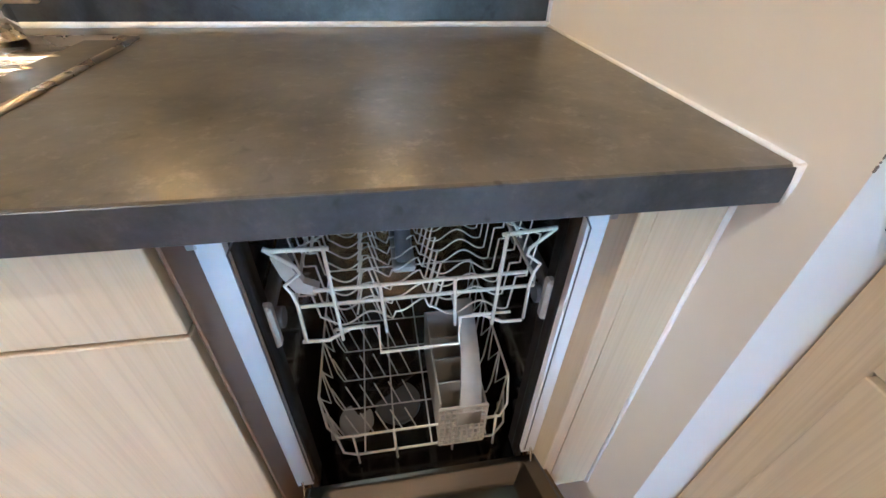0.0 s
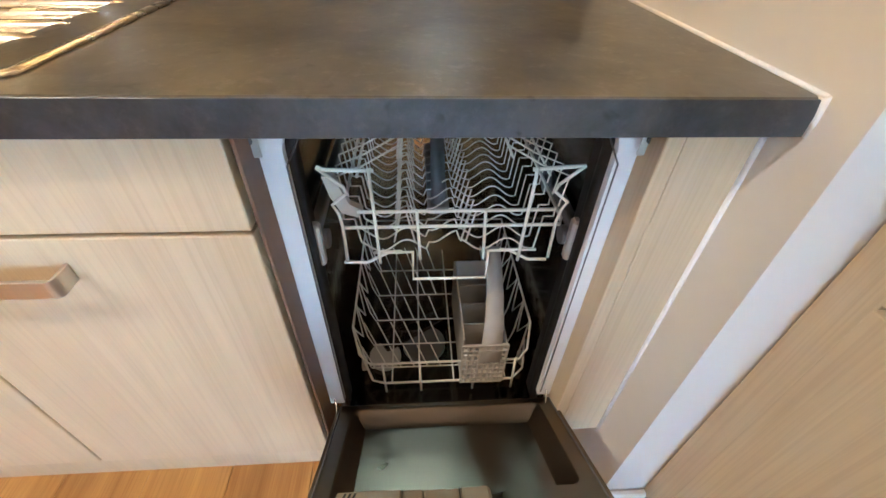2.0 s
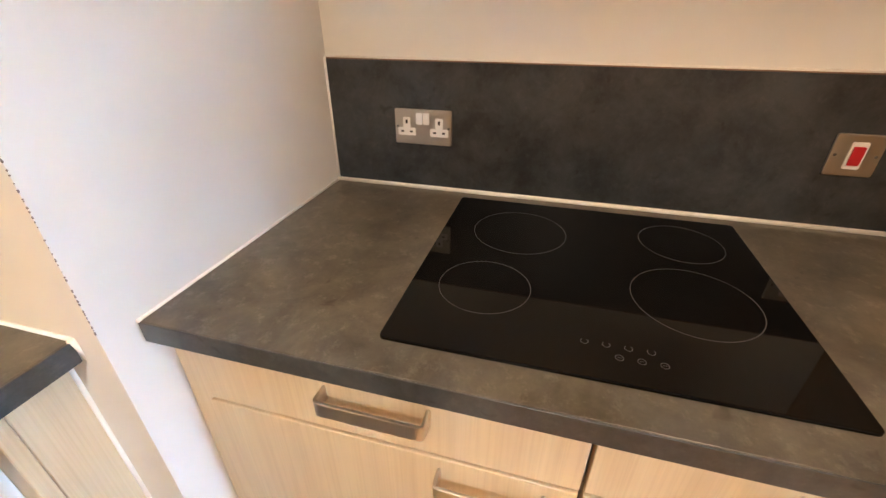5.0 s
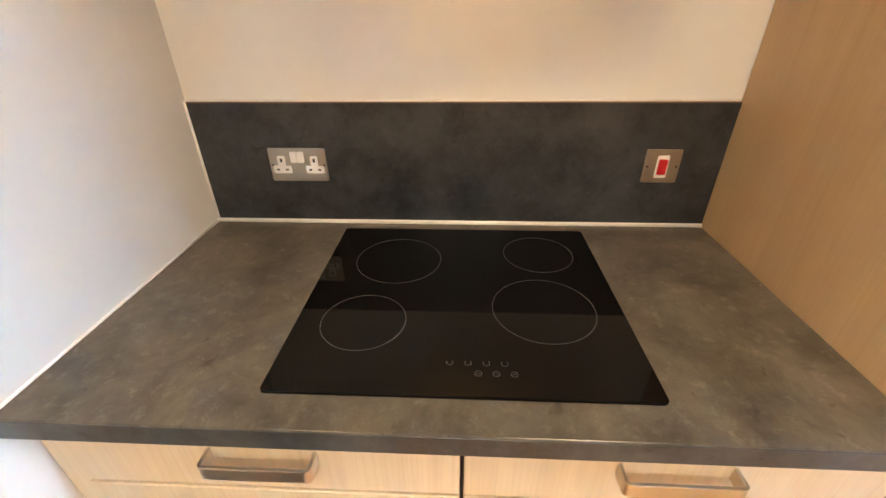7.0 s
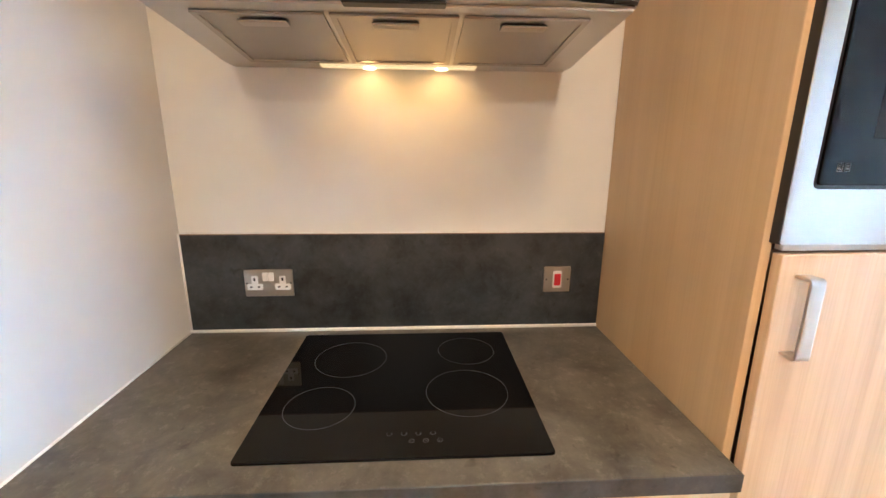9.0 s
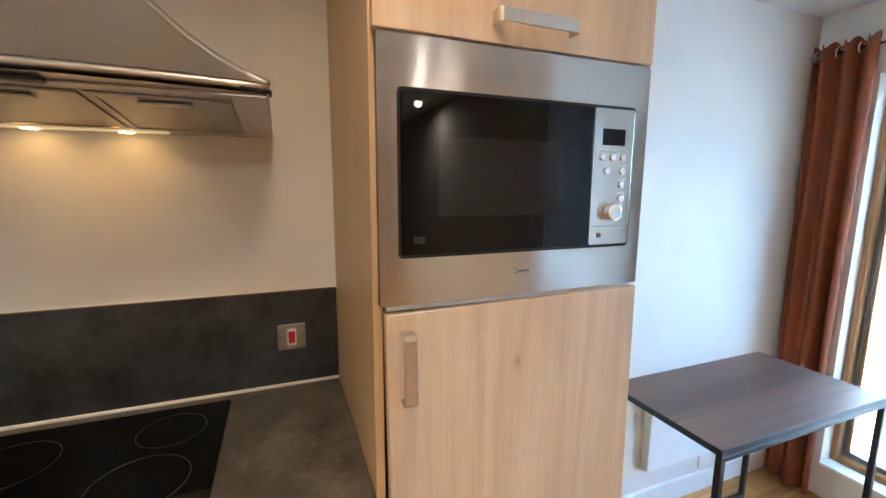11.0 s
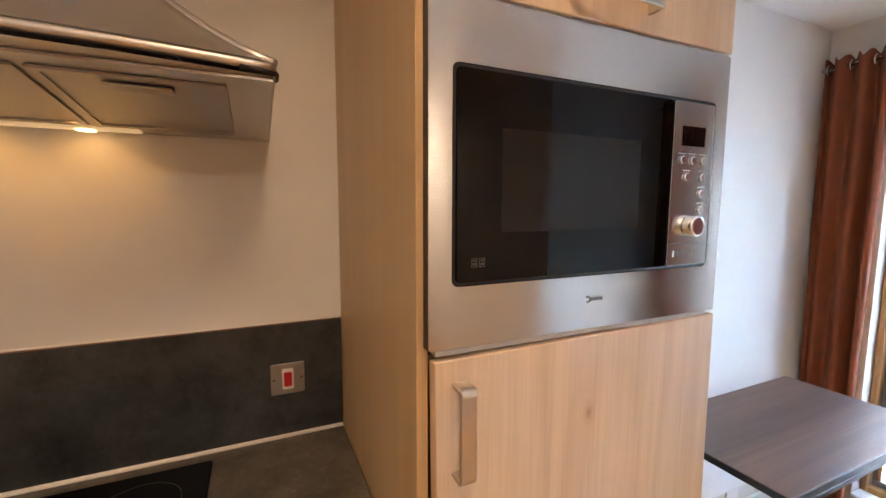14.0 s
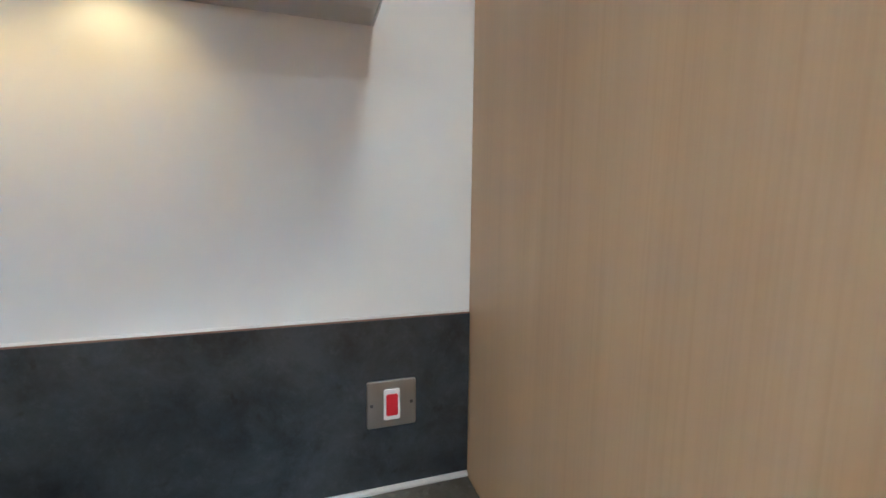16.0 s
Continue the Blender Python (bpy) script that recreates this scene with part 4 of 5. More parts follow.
for s in range(steps):
    for k in range(n):
        bm.faces.new((rows[s][k], rows[s][k + 1], rows[s + 1][k + 1], rows[s + 1][k])).smooth = True
    bm.faces.new((rows[s][0], rows[s + 1][0], back[s + 1][0], back[s][0])).smooth = True
    bm.faces.new((rows[s][n], rows[s + 1][n], back[s + 1][1], back[s][1])).smooth = True
bmesh.ops.recalc_face_normals(bm, faces=bm.faces)
part("canopy", bm, HOOD_STEEL, hood)
for line in seams:
    part("corner_strip", tube(bmesh.new(), [p + Vector((0.003, 0, -0.002)) for p in line], 0.0075, sides=8), HOOD_STEEL, hood, "pale rounded corner of the canopy")
block("chimney", (0.44, YM - 0.16, 1.955), (WX - 0.002, YM + 0.16, CEIL - 0.001), HOOD_STEEL, hood, 0.004)
# bull-nosed rim, dark end caps, sloping underside
bm = bmesh.new()
tube(bm, [(x - 0.001, y, 1.713) for x, y, z in low_line], 0.0072, sides=10)
part("front_rim", bm, HOOD_STEEL, hood, "bright rounded steel rim")
for y, d in ((Y0, -1), (Y1, 1)):
    bm = bmesh.new()
    tube(bm, [(0.2795, y - d * 0.050, 1.7075), (0.285, y - d * 0.020, 1.7075), (0.2905, y - d * 0.004, 1.7075), (0.302, y, 1.7065), (0.318, y, 1.7045)], 0.0062, sides=10)
    part("end_cap", bm, BLACK, hood, "black plastic end cap")
    bm = bmesh.new()
    prism(bm, [(0.292, y, 1.72), (WX - 0.002, y, 1.6595), (WX - 0.002, y, 1.656), (0.62, y, 1.656), (0.292, y, 1.70)], (0, -d * 0.003, 0))
    part("side_panel", bm, HOOD_STEEL, hood)


def under_z(x):
    """The height of the hood's underside."""
    return 1.696 - 0.04 * min(1.0, max(0.0, (x - 0.27) / 0.35))


bm = bmesh.new()
pts = [(0.292, Y0 + 0.004), (0.620, Y0 + 0.004), (0.678, Y0 + 0.004), (0.678, Y1 - 0.004), (0.620, Y1 - 0.004), (0.292, Y1 - 0.004)]
va = [bm.verts.new((x, y, under_z(x))) for x, y in pts]
bm.faces.new((va[0], va[1], va[4], va[5]))
bm.faces.new((va[1], va[2], va[3], va[4]))
geo = bmesh.ops.extrude_face_region(bm, geom=bm.faces[:])
bmesh.ops.translate(bm, verts=[v for v in geo["geom"] if isinstance(v, bmesh.types.BMVert)], vec=(0, 0, 0.004))
part("underside", bm, HOOD_STEEL, hood)
bm = bmesh.new()
strip_pts = [bm.verts.new((x, y, 1.7)) for x, y, z in low_line] + [bm.verts.new((0.30, Y1, 1.697)), bm.verts.new((0.30, Y0, 1.697))]
bm.faces.new(strip_pts)
part("front_underside", bm, HOOD_STEEL, hood)


def filter_panel(y0, y1):
    """A grease filter: a mesh in a raised frame, with a finger latch."""
    bm = bmesh.new()
    frame_pts = [(0.325, y0), (0.598, y0), (0.598, y1), (0.325, y1)]
    inner_pts = [(0.337, y0 + 0.012), (0.586, y0 + 0.012), (0.586, y1 - 0.012), (0.337, y1 - 0.012)]
    o = [bm.verts.new((x, y, under_z(x) - 0.001)) for x, y in frame_pts]
    o2 = [bm.verts.new((x, y, under_z(x) - 0.005)) for x, y in frame_pts]
    i2 = [bm.verts.new((x, y, under_z(x) - 0.005)) for x, y in inner_pts]
    i1 = [bm.verts.new((x, y, under_z(x) - 0.002)) for x, y in inner_pts]
    for a, b in ((o, o2), (o2, i2), (i2, i1)):
        for k in range(4):
            bm.faces.new((a[k], a[(k + 1) % 4], b[(k + 1) % 4], b[k]))
    bm.faces.new(i1)
    bmesh.ops.recalc_face_normals(bm, faces=bm.faces)
    f = part("grease_filter", bm, FILTER, hood, "steel mesh grease filter")
    ym = (y0 + y1) / 2
    b = block("latch", (0.345, ym - 0.045, under_z(0.36) - 0.009), (0.378, ym + 0.045, under_z(0.36) - 0.005), GREY_PLASTIC, f, 0.003)
    return f


for y0, y1 in ((-1.010, -0.772), (-0.762, -0.524), (-0.514, -0.276)):
    filter_panel(y0, y1)
block("control_panel", (0.268, -0.735, 1.690), (0.296, -0.555, 1.6965), BLACK, hood, 0.002, "black push-button strip")
bm = bmesh.new()
box(bm, (0.616, -0.835, 1.6515), (0.653, -0.438, 1.6575), 0.002)
lamp_bar = part("lamp_bar", bm, STRIP, hood, "warm lit lamp diffuser strip")
for y in HOOD_LAMPS:
    part("bulb", disc(bmesh.new(), (0.637, y, 1.6506), (0, 0, -1), 0.016, 0.0015, 20), HOOD_BULB, lamp_bar)

# ---- tall cabinet with the microwave ----
TY0, TY1, TX = -1.856, -1.2405, 0.085
tall = thing("tall_cabinet", (0.38, (TY0 + TY1) / 2, 0.0), "tall oak cabinet that houses the microwave", "cabinet")
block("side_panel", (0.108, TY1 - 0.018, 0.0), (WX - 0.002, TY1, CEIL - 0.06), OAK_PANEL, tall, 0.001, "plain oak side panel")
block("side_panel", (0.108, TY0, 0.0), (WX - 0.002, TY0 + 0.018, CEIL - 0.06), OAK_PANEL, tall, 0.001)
block("back_panel", (WX - 0.02, TY0 + 0.019, 0.0), (WX - 0.004, TY1 - 0.019, CEIL - 0.06), EDGE, tall)
block("shelf", (0.112, TY0 + 0.0185, 1.275), (WX - 0.022, TY1 - 0.0185, 1.293), EDGE, tall)
block("shelf", (0.112, TY0 + 0.0185, 1.790), (WX - 0.022, TY1 - 0.0185, 1.808), EDGE, tall)
block("top_panel", (0.112, TY0 + 0.0185, CEIL - 0.08), (WX - 0.022, TY1 - 0.0185, CEIL - 0.062), EDGE, tall)
block("plinth", (0.16, TY0 + 0.0185, 0.0), (0.178, TY1 - 0.0185, 0.12), OAK, tall)
SAG = Matrix.Translation((TX, TY0, 1.297)) @ Matrix.Rotation(radians(-0.75), 4, "X") @ Matrix.Translation((-TX, -TY0, -1.297))
bm = box(bmesh.new(), (TX, TY0 + 0.004, 0.125), (0.106, TY1 - 0.018, 1.297), 0.002, 2)
bm.transform(SAG)
d = part("lower_door", bm, OAK_TALL, tall, "pinkish oak lower door with small knots")
bow_handle(d, (TX, -1.297, 1.118), (TX, -1.297, 1.258), (-0.032, 0, 0), 0.024)
d = front(tall, "upper_door", (TX, TY0 + 0.004, 1.782), (0.106, TY1 - 0.004, CEIL - 0.062), "pale oak upper door", OAK_TALL)
bow_handle(d, (TX, -1.636, 1.822), (TX, -1.462, 1.822), (-0.032, 0, 0), 0.024)

# microwave
MY0, MY1, MZ0, MZ1 = -1.850, -1.250, 1.306, 1.7775
GY0, GY1, GZ0, GZ1 = -1.812, -1.290, 1.399, 1.686
mw = thing("microwave", (0.3, (MY0 + MY1) / 2, MZ0), "built-in steel microwave with black glass door", "microwave")
block("housing", (0.110, MY0 + 0.03, MZ0), (0.48, MY1 - 0.03, MZ1 - 0.02), BLACK, mw)
bm = bmesh.new()
oy, hy = [(y, z) for y, z in round_rect(MY0, MY1, MZ0, MZ1, 0.003, 1)], round_rect(GY0 - 0.006, GY1 + 0.006, GZ0 - 0.006, GZ1 + 0.006, 0.010, 4)
vo = [bm.verts.new((TX + 0.001, y, z)) for y, z in oy]
vi = [bm.verts.new((TX + 0.001, y, z)) for y, z in hy]
eo = [bm.edges.new((vo[i], vo[(i + 1) % len(vo)])) for i in range(len(vo))]
ei = [bm.edges.new((vi[i], vi[(i + 1) % len(vi)])) for i in range(len(vi))]
bmesh.ops.triangle_fill(bm, edges=eo + ei, use_beauty=True)
for group, depth in ((eo, 0.002), (ei, 0.006)):
    sk = bmesh.ops.extrude_edge_only(bm, edges=group)
    bmesh.ops.translate(bm, verts=[v for v in sk["geom"] if isinstance(v, bmesh.types.BMVert)], vec=(depth, 0, 0))
bmesh.ops.recalc_face_normals(bm, faces=bm.faces)
part("fascia", bm, STEEL, mw, "brushed steel fascia")
block("bottom_trim", (TX + 0.008, MY0 + 0.013, MZ0 - 0.0115), (0.1095, MY1 - 0.013, MZ0 - 0.0005), GREY_PLASTIC, mw, 0.001, "grey trim under the fascia")
for lo, hi in (((TX + 0.0035, MY1 - 0.012, MZ0), (0.1095, MY1 - 0.001, MZ1)), ((TX + 0.0035, MY0 + 0.001, MZ0), (0.1095, MY0 + 0.012, MZ1))):
    block("frame_edge", lo, hi, BLACK, mw, 0.0, "black frame edge")


def face_plate(name, y0, y1, z0, z1, x, depth, material, parent, r=0.003, label="", bevel=0.0):
    """A flat plate that faces the room, with rounded corners."""
    bm = bmesh.new()
    prism(bm, [(x, y, z) for y, z in round_rect(y0, y1, z0, z1, r, 4)], (depth, 0, 0))
    if bevel:
        edge = [e for e in bm.edges if all(v.co.x < x + 1e-5 for v in e.verts)]
        bmesh.ops.bevel(bm, geom=edge, offset=bevel, segments=2, affect="EDGES", profile=0.5)
    return part(name, bm, material, parent, label)


face_plate("gap_surround", GY0 - 0.0055, GY1 + 0.0055, GZ0 - 0.0055, GZ1 + 0.0055, TX + 0.003, 0.02, BLACK, mw, 0.010)
door = face_plate("door", -1.704, GY1, GZ0, GZ1, TX - 0.002, 0.012, OVEN_GLASS, mw, 0.006, "black glass microwave door", 0.001)
face_plate("window", -1.629, -1.360, 1.468, 1.612, TX - 0.0024, 0.003, OVEN_WINDOW, door, 0.002, "dark grey door window")
panel = face_plate("control_panel", GY0, -1.7055, GZ0, GZ1, TX - 0.002, 0.012, STEEL, mw, 0.005, "steel control panel", 0.001)
face_plate("display", -1.788, -1.728, 1.611, 1.645, TX - 0.0026, 0.003, OVEN_GLASS, panel, 0.001, "dark display")
for y, z in ((-1.730, 1.586), (-1.757, 1.586), (-1.785, 1.586), (-1.743, 1.557), (-1.785, 1.557), (-1.785, 1.528), (-1.785, 1.499)):
    part("button", disc(bmesh.new(), (TX - 0.002, y, z), (-1, 0, 0), 0.0072, 0.004, 20, 0.0015), CHROME, panel, "round chrome button")
    face_plate("caption", y - 0.010, y + 0.010, z + 0.0105, z + 0.0122, TX - 0.0024, 0.001, GREY_PLASTIC, panel, 0.0004)
part("dial", disc(bmesh.new(), (TX - 0.002, -1.757, 1.470), (-1, 0, 0), 0.0185, 0.020, 32, 0.003), CHROME, panel, "round steel dial")
for k in range(9):
    a = radians(210 - 30 * k)
    part("dial_mark", disc(bmesh.new(), (TX - 0.002, -1.757 - 0.024 * math.cos(a), 1.470 + 0.024 * math.sin(a)), (-1, 0, 0), 0.0008, 0.0006, 8), BLACK, panel)
face_plate("divider_line", GY0 + 0.006, -1.712, 1.4385, 1.4395, TX - 0.0024, 0.001, DARK_PLASTIC, panel, 0.0003)
part("open_button", disc(bmesh.new(), (TX - 0.002, -1.731, 1.420), (-1, 0, 0), 0.0055, 0.003, 18, 0.001), DARK_PLASTIC, panel)
face_plate("open_caption", -1.724, -1.720, 1.414, 1.426, TX - 0.0024, 0.001, WHITE_PLASTIC, panel, 0.0004)
face_plate("badge_bars", -1.560, -1.537, 1.3515, 1.3565, TX - 0.0002, 0.0015, DARK_PLASTIC, mw, 0.001)
print_bm = bmesh.new()
tube(print_bm, [(TX + 0.0005, -1.530 + 0.0045 * math.cos(a), 1.354 + 0.0045 * math.sin(a)) for a in [0.8 + k * 0.45 for k in range(11)]], 0.0011, sides=5)
part("badge_mark", print_bm, DARK_PLASTIC, mw)
for y0, y1 in ((-1.322, -1.313), (-1.334, -1.325)):
    bm = bmesh.new()
    for z0, z1 in ((1.4195, 1.4205), (1.4315, 1.4325)):
        box(bm, (TX - 0.0026, y0, z0), (TX - 0.0018, y1, z1))
    for y in (y0, y1 - 0.001):
        box(bm, (TX - 0.0026, y, 1.4205), (TX - 0.0018, y + 0.001, 1.4315))
    box(bm, (TX - 0.0026, y0 + 0.002, 1.4225), (TX - 0.0018, y1 - 0.002, 1.4255))
    box(bm, (TX - 0.0026, y0 + 0.002, 1.4275), (TX - 0.0018, y1 - 0.002, 1.4295))
    part("printed_symbol", bm, RING_INK, door)

# ---- wall cabinet over the sink worktop ----
WC0, WC1, WCY, WCZ, WCT = -1.62, -0.022, 0.354, 1.371, 2.10
wc = thing("wall_cabinet", (-0.30, 0.52, WCZ), "pale oak wall cabinet with a white underside", "cabinet", "oak wall cabinets")
block("carcass", (-0.60, WCY + 0.022, WCZ), (WC1, BY - 0.002, WCT), WHITE_PLASTIC, wc)
block("door", (-0.598, WCY, WCZ - 0.004), (WC1 - 0.002, WCY + 0.020, WCT), OAK, wc, 0.002, "pale oak door")
block("end_strip", (WC1 + 0.001, WCY - 0.001, WCZ - 0.006), (-0.004, WCY + 0.03, WCT), GLOSS_WHITE, wc, 0.002, "white end strip")
wc2 = thing("wall_cabinet", (-1.1, 0.52, WCZ), "pale oak wall cabinet above the sink", "cabinet", "oak wall cabinets")
block("carcass", (-1.60, WCY + 0.022, WCZ), (-0.602, BY - 0.002, WCT), WHITE_PLASTIC, wc2)
block("door", (-1.598, WCY, WCZ - 0.004), (-0.603, WCY + 0.020, WCT), OAK, wc2, 0.002, "pale oak door")
for x in CABINET_LAMPS:
    lp = thing("cabinet_lamp", (x, 0.585, WCZ), "small triangular warm lamp under the wall cabinet", "lamp", "under-cabinet lamps")
    bm = bmesh.new()
    prism(bm, [(x - 0.065, 0.655, WCZ - 0.042), (x + 0.065, 0.655, WCZ - 0.042), (x + 0.032, 0.53, WCZ - 0.012), (x - 0.032, 0.53, WCZ - 0.012)], (0, 0, 0.0115))
    part("housing", bm, NICKEL, lp)
    part("lens", disc(bmesh.new(), (x, 0.608, WCZ - 0.0300), (0, -0.24, -1), 0.026, 0.003, 24), CABINET_BULB, lp, "glowing lens")

# ---- sink and tap ----
sink = thing("sink", (-1.05, 0.35, TOP), "polished steel inset sink with a ribbed drainer", "sink")
bm = bmesh.new()
SX0, SX1, SY0, SY1 = -1.36, -0.718, 0.083, 0.585
outer = round_rect(SX0, SX1, SY0, SY1, 0.022, 5)
levels = [(outer, TOP + 0.0005), (outer, TOP + 0.004), (round_rect(SX0 + 0.010, SX1 - 0.010, SY0 + 0.010, SY1 - 0.010, 0.018, 5), TOP + 0.005),
          (round_rect(SX0 + 0.022, SX1 - 0.022, SY0 + 0.022, SY1 - 0.022, 0.018, 5), TOP - 0.004)]
rings = [[bm.verts.new((x, y, z)) for x, y in pts] for pts, z in levels]
for a, b in zip(rings, rings[1:]):
    for i in range(len(a)):
        bm.faces.new((a[i], a[(i + 1) % len(a)], b[(i + 1) % len(b)], b[i])).smooth = True
bowl = round_rect(-1.27, -1.03, 0.15, 0.50, 0.05, 5)
b0 = [bm.verts.new((x, y, TOP - 0.004)) for x, y in bowl]
e_out = [bm.edges.get((rings[-1][i], rings[-1][(i + 1) % len(outer)])) for i in range(len(outer))]
e_in = [bm.edges.new((b0[i], b0[(i + 1) % len(b0)])) for i in range(len(b0))]
bmesh.ops.triangle_fill(bm, edges=e_out + e_in, use_beauty=True)
b1 = [bm.verts.new((-1.15 + (x + 1.15) * 0.93, 0.325 + (y - 0.325) * 0.93, TOP - 0.02)) for x, y in bowl]
b2 = [bm.verts.new((-1.15 + (x + 1.15) * 0.86, 0.325 + (y - 0.325) * 0.86, TOP - 0.16)) for x, y in bowl]
for a, b in ((b0, b1), (b1, b2)):
    for i in range(len(a)):
        bm.faces.new((a[i], a[(i + 1) % len(a)], b[(i + 1) % len(b)], b[i])).smooth = True
bm.faces.new(b2)
bmesh.ops.recalc_face_normals(bm, faces=bm.faces)
part("basin", bm, SINK_STEEL, sink, "polished steel basin")
for k in range(6):
    y = 0.155 + 0.062 * k
    bm = tube(bmesh.new(), [(-1.00, y, TOP - 0.010), (-0.985, y, TOP - 0.0055), (-0.80, y + 0.004, TOP - 0.0045), (-0.778, y + 0.004, TOP - 0.010)], 0.0085, sides=10)
    part("drainer_rib", bm, SINK_STEEL, sink)
part("waste", disc(bmesh.new(), (-1.15, 0.325, TOP - 0.1595), (0, 0, 1), 0.04, 0.003, 28, 0.001), STEEL, sink)
tap = thing("tap", (-0.90, 0.555, TOP + 0.004), "chrome mixer tap with a curved spout", "tap")
part("base", disc(bmesh.new(), (-0.90, 0.555, TOP + 0.004), (0, 0, 1), 0.026, 0.05, 28, 0.003), CHROME, tap)
bm = bmesh.new()
disc(bm, (-0.90, 0.555, TOP + 0.054), (0, 0, 1), 0.022, 0.03, 28, 0.003)
disc(bm, (-0.93, 0.555, TOP + 0.068), (1, 0, 0), 0.017, 0.10, 24, 0.003)
part("valve_body", bm, NICKEL, tap)
bm = bmesh.new()
spout = [(-0.90, 0.555, TOP + 0.07), (-0.90, 0.555, TOP + 0.22)]
spout += [(-0.90 - 0.02 * (1 - math.cos(a)), 0.555 - 0.085 * (1 - math.cos(a)), TOP + 0.22 + 0.08 * math.sin(a)) for a in [k * math.pi / 10 for k in range(1, 11)]]
tube(bm, spout, 0.011, sides=14)
part("spout", bm, CHROME, tap)
bm = bmesh.new()
tube(bm, [(-0.84, 0.555, TOP + 0.068), (-0.835, 0.56, TOP + 0.12)], 0.0045, sides=10)
part("lever", bm, CHROME, tap)

# ---- the folding table ----
TB0, TB1, TBY0, TBY1, TBZ = 0.110, 0.568, -3.165, -2.265, 0.757
tb = thing("side_table", ((TB0 + TB1) / 2, (TBY0 + TBY1) / 2, 0.0), "dark walnut top table on a black metal frame", "table")
block("tabletop", (TB0 + 0.003, TBY0 + 0.003, TBZ - 0.016), (TB1 - 0.003, TBY1 - 0.003, TBZ), TABLE_TOP, tb, 0.0008, "dark walnut tabletop")
bm = bmesh.new()
F = 0.020
for lo, hi in (((TB0, TBY0, TBZ - 0.022), (TB0 + 0.0028, TBY1, TBZ - 0.001)), ((TB1 - 0.0028, TBY0, TBZ - 0.022), (TB1, TBY1, TBZ - 0.001)),
               ((TB0 + 0.003, TBY0, TBZ - 0.022), (TB1 - 0.003, TBY0 + 0.0028, TBZ - 0.001)), ((TB0 + 0.003, TBY1 - 0.0028, TBZ - 0.022), (TB1 - 0.003, TBY1, TBZ - 0.001))):
    box(bm, lo, hi)
part("edge_band", bm, BLACK, tb)
for x in (TB0, TB1 - F):
    for y in (TBY0, TBY1 - F):
        block("leg", (x, y, 0.0), (x + F, y + F, TBZ - 0.0415), BLACK, tb, 0.0015)
    block("side_rail", (x, TBY0, TBZ - 0.041), (x + F, TBY1, TBZ - 0.0225), BLACK, tb, 0.0015)
    block("foot_rail", (x, TBY0 + F + 0.0003, 0.002), (x + F, TBY1 - F - 0.0003, 0.022), BLACK, tb, 0.0015)

# low wall fittings behind the table
htr = thing("wall_panel", (WX, -2.87, 0.22), "flat white wall panel above the skirting", "wall panel")
block("cover", (WX - 0.045, -3.16, 0.225), (WX - 0.002, -2.595, 0.66), GLOSS_WHITE, htr, 0.006, "", 2)
c, r = (WX - 0.002, -3.03, 0.168), (0, -1, 0)
ws = thing("wall_socket", c, "white plastic socket above the skirting board", "socket")
inset("plate", ws, c, r, 0, 0, 0.086, 0.086, 0, 0.008, WHITE_PLASTIC)

# ---- curtains ----
def curtain(x0, x1, y, z0, z1, folds, seed, label):
    """A hanging curtain whose folds run from eyelets on a pole and loosen towards the hem."""
    cu = thing("curtain", ((x0 + x1) / 2, y, z0), label, "curtain", "window curtains")
    rnd = random.Random(seed)
    phase = [rnd.uniform(-0.5, 0.5) for _ in range(folds + 2)]
    bm = bmesh.new()
    nu, nv = folds * 14, 26
    grid = []
    for j in range(nv + 1):
        v = j / nv
        row = []
        for i in range(nu + 1):
            u = i / nu
            f = u * folds
            k = int(f)
            sway = phase[min(k, folds)] * (1 - (f - k)) + phase[min(k + 1, folds + 1)] * (f - k)
            amp = 0.029 + 0.009 * math.sin(3 * v + 5 * u) + 0.006 * sway
            x = x0 + (x1 - x0) * u + 0.012 * sway * (1 - v) + 0.010 * math.sin(f * math.tau * 0.5 + 2.0) * (1 - v)
            yy = y + amp * math.sin(f * math.tau + sway * (1.2 - v)) + 0.01 * math.sin(4.0 * (1 - v) + 7 * u) * (1 - v)
            zz = z0 + (z1 - z0) * v + (0.012 * math.cos(f * math.tau * 2) if j == nv else 0)
            row.append(bm.verts.new((x, yy, zz)))
        grid.append(row)
    for j in range(nv):
        for i in range(nu):
            bm.faces.new((grid[j][i], grid[j][i + 1], grid[j + 1][i + 1], grid[j + 1][i])).smooth = True
    ob = part("cloth", bm, CURTAIN, cu, "rust-brown cloth")
    thick = ob.modifiers.new("thickness", "SOLIDIFY")
    thick.thickness = 0.003
    for k in range(folds * 2):
        x = x0 + (x1 - x0) * (k + 0.5) / (folds * 2)
        bm = bmesh.new()
        tube(bm, [(x + 0.006 * math.sin(a), y + 0.022 * math.sin(a) * 0.5, ROD_Z + 0.022 * math.cos(a)) for a in [q * math.tau / 16 for q in range(16)]], 0.004, True, 6)
        part("eyelet", bm, CHROME, cu, "chrome eyelet ring")
    return cu


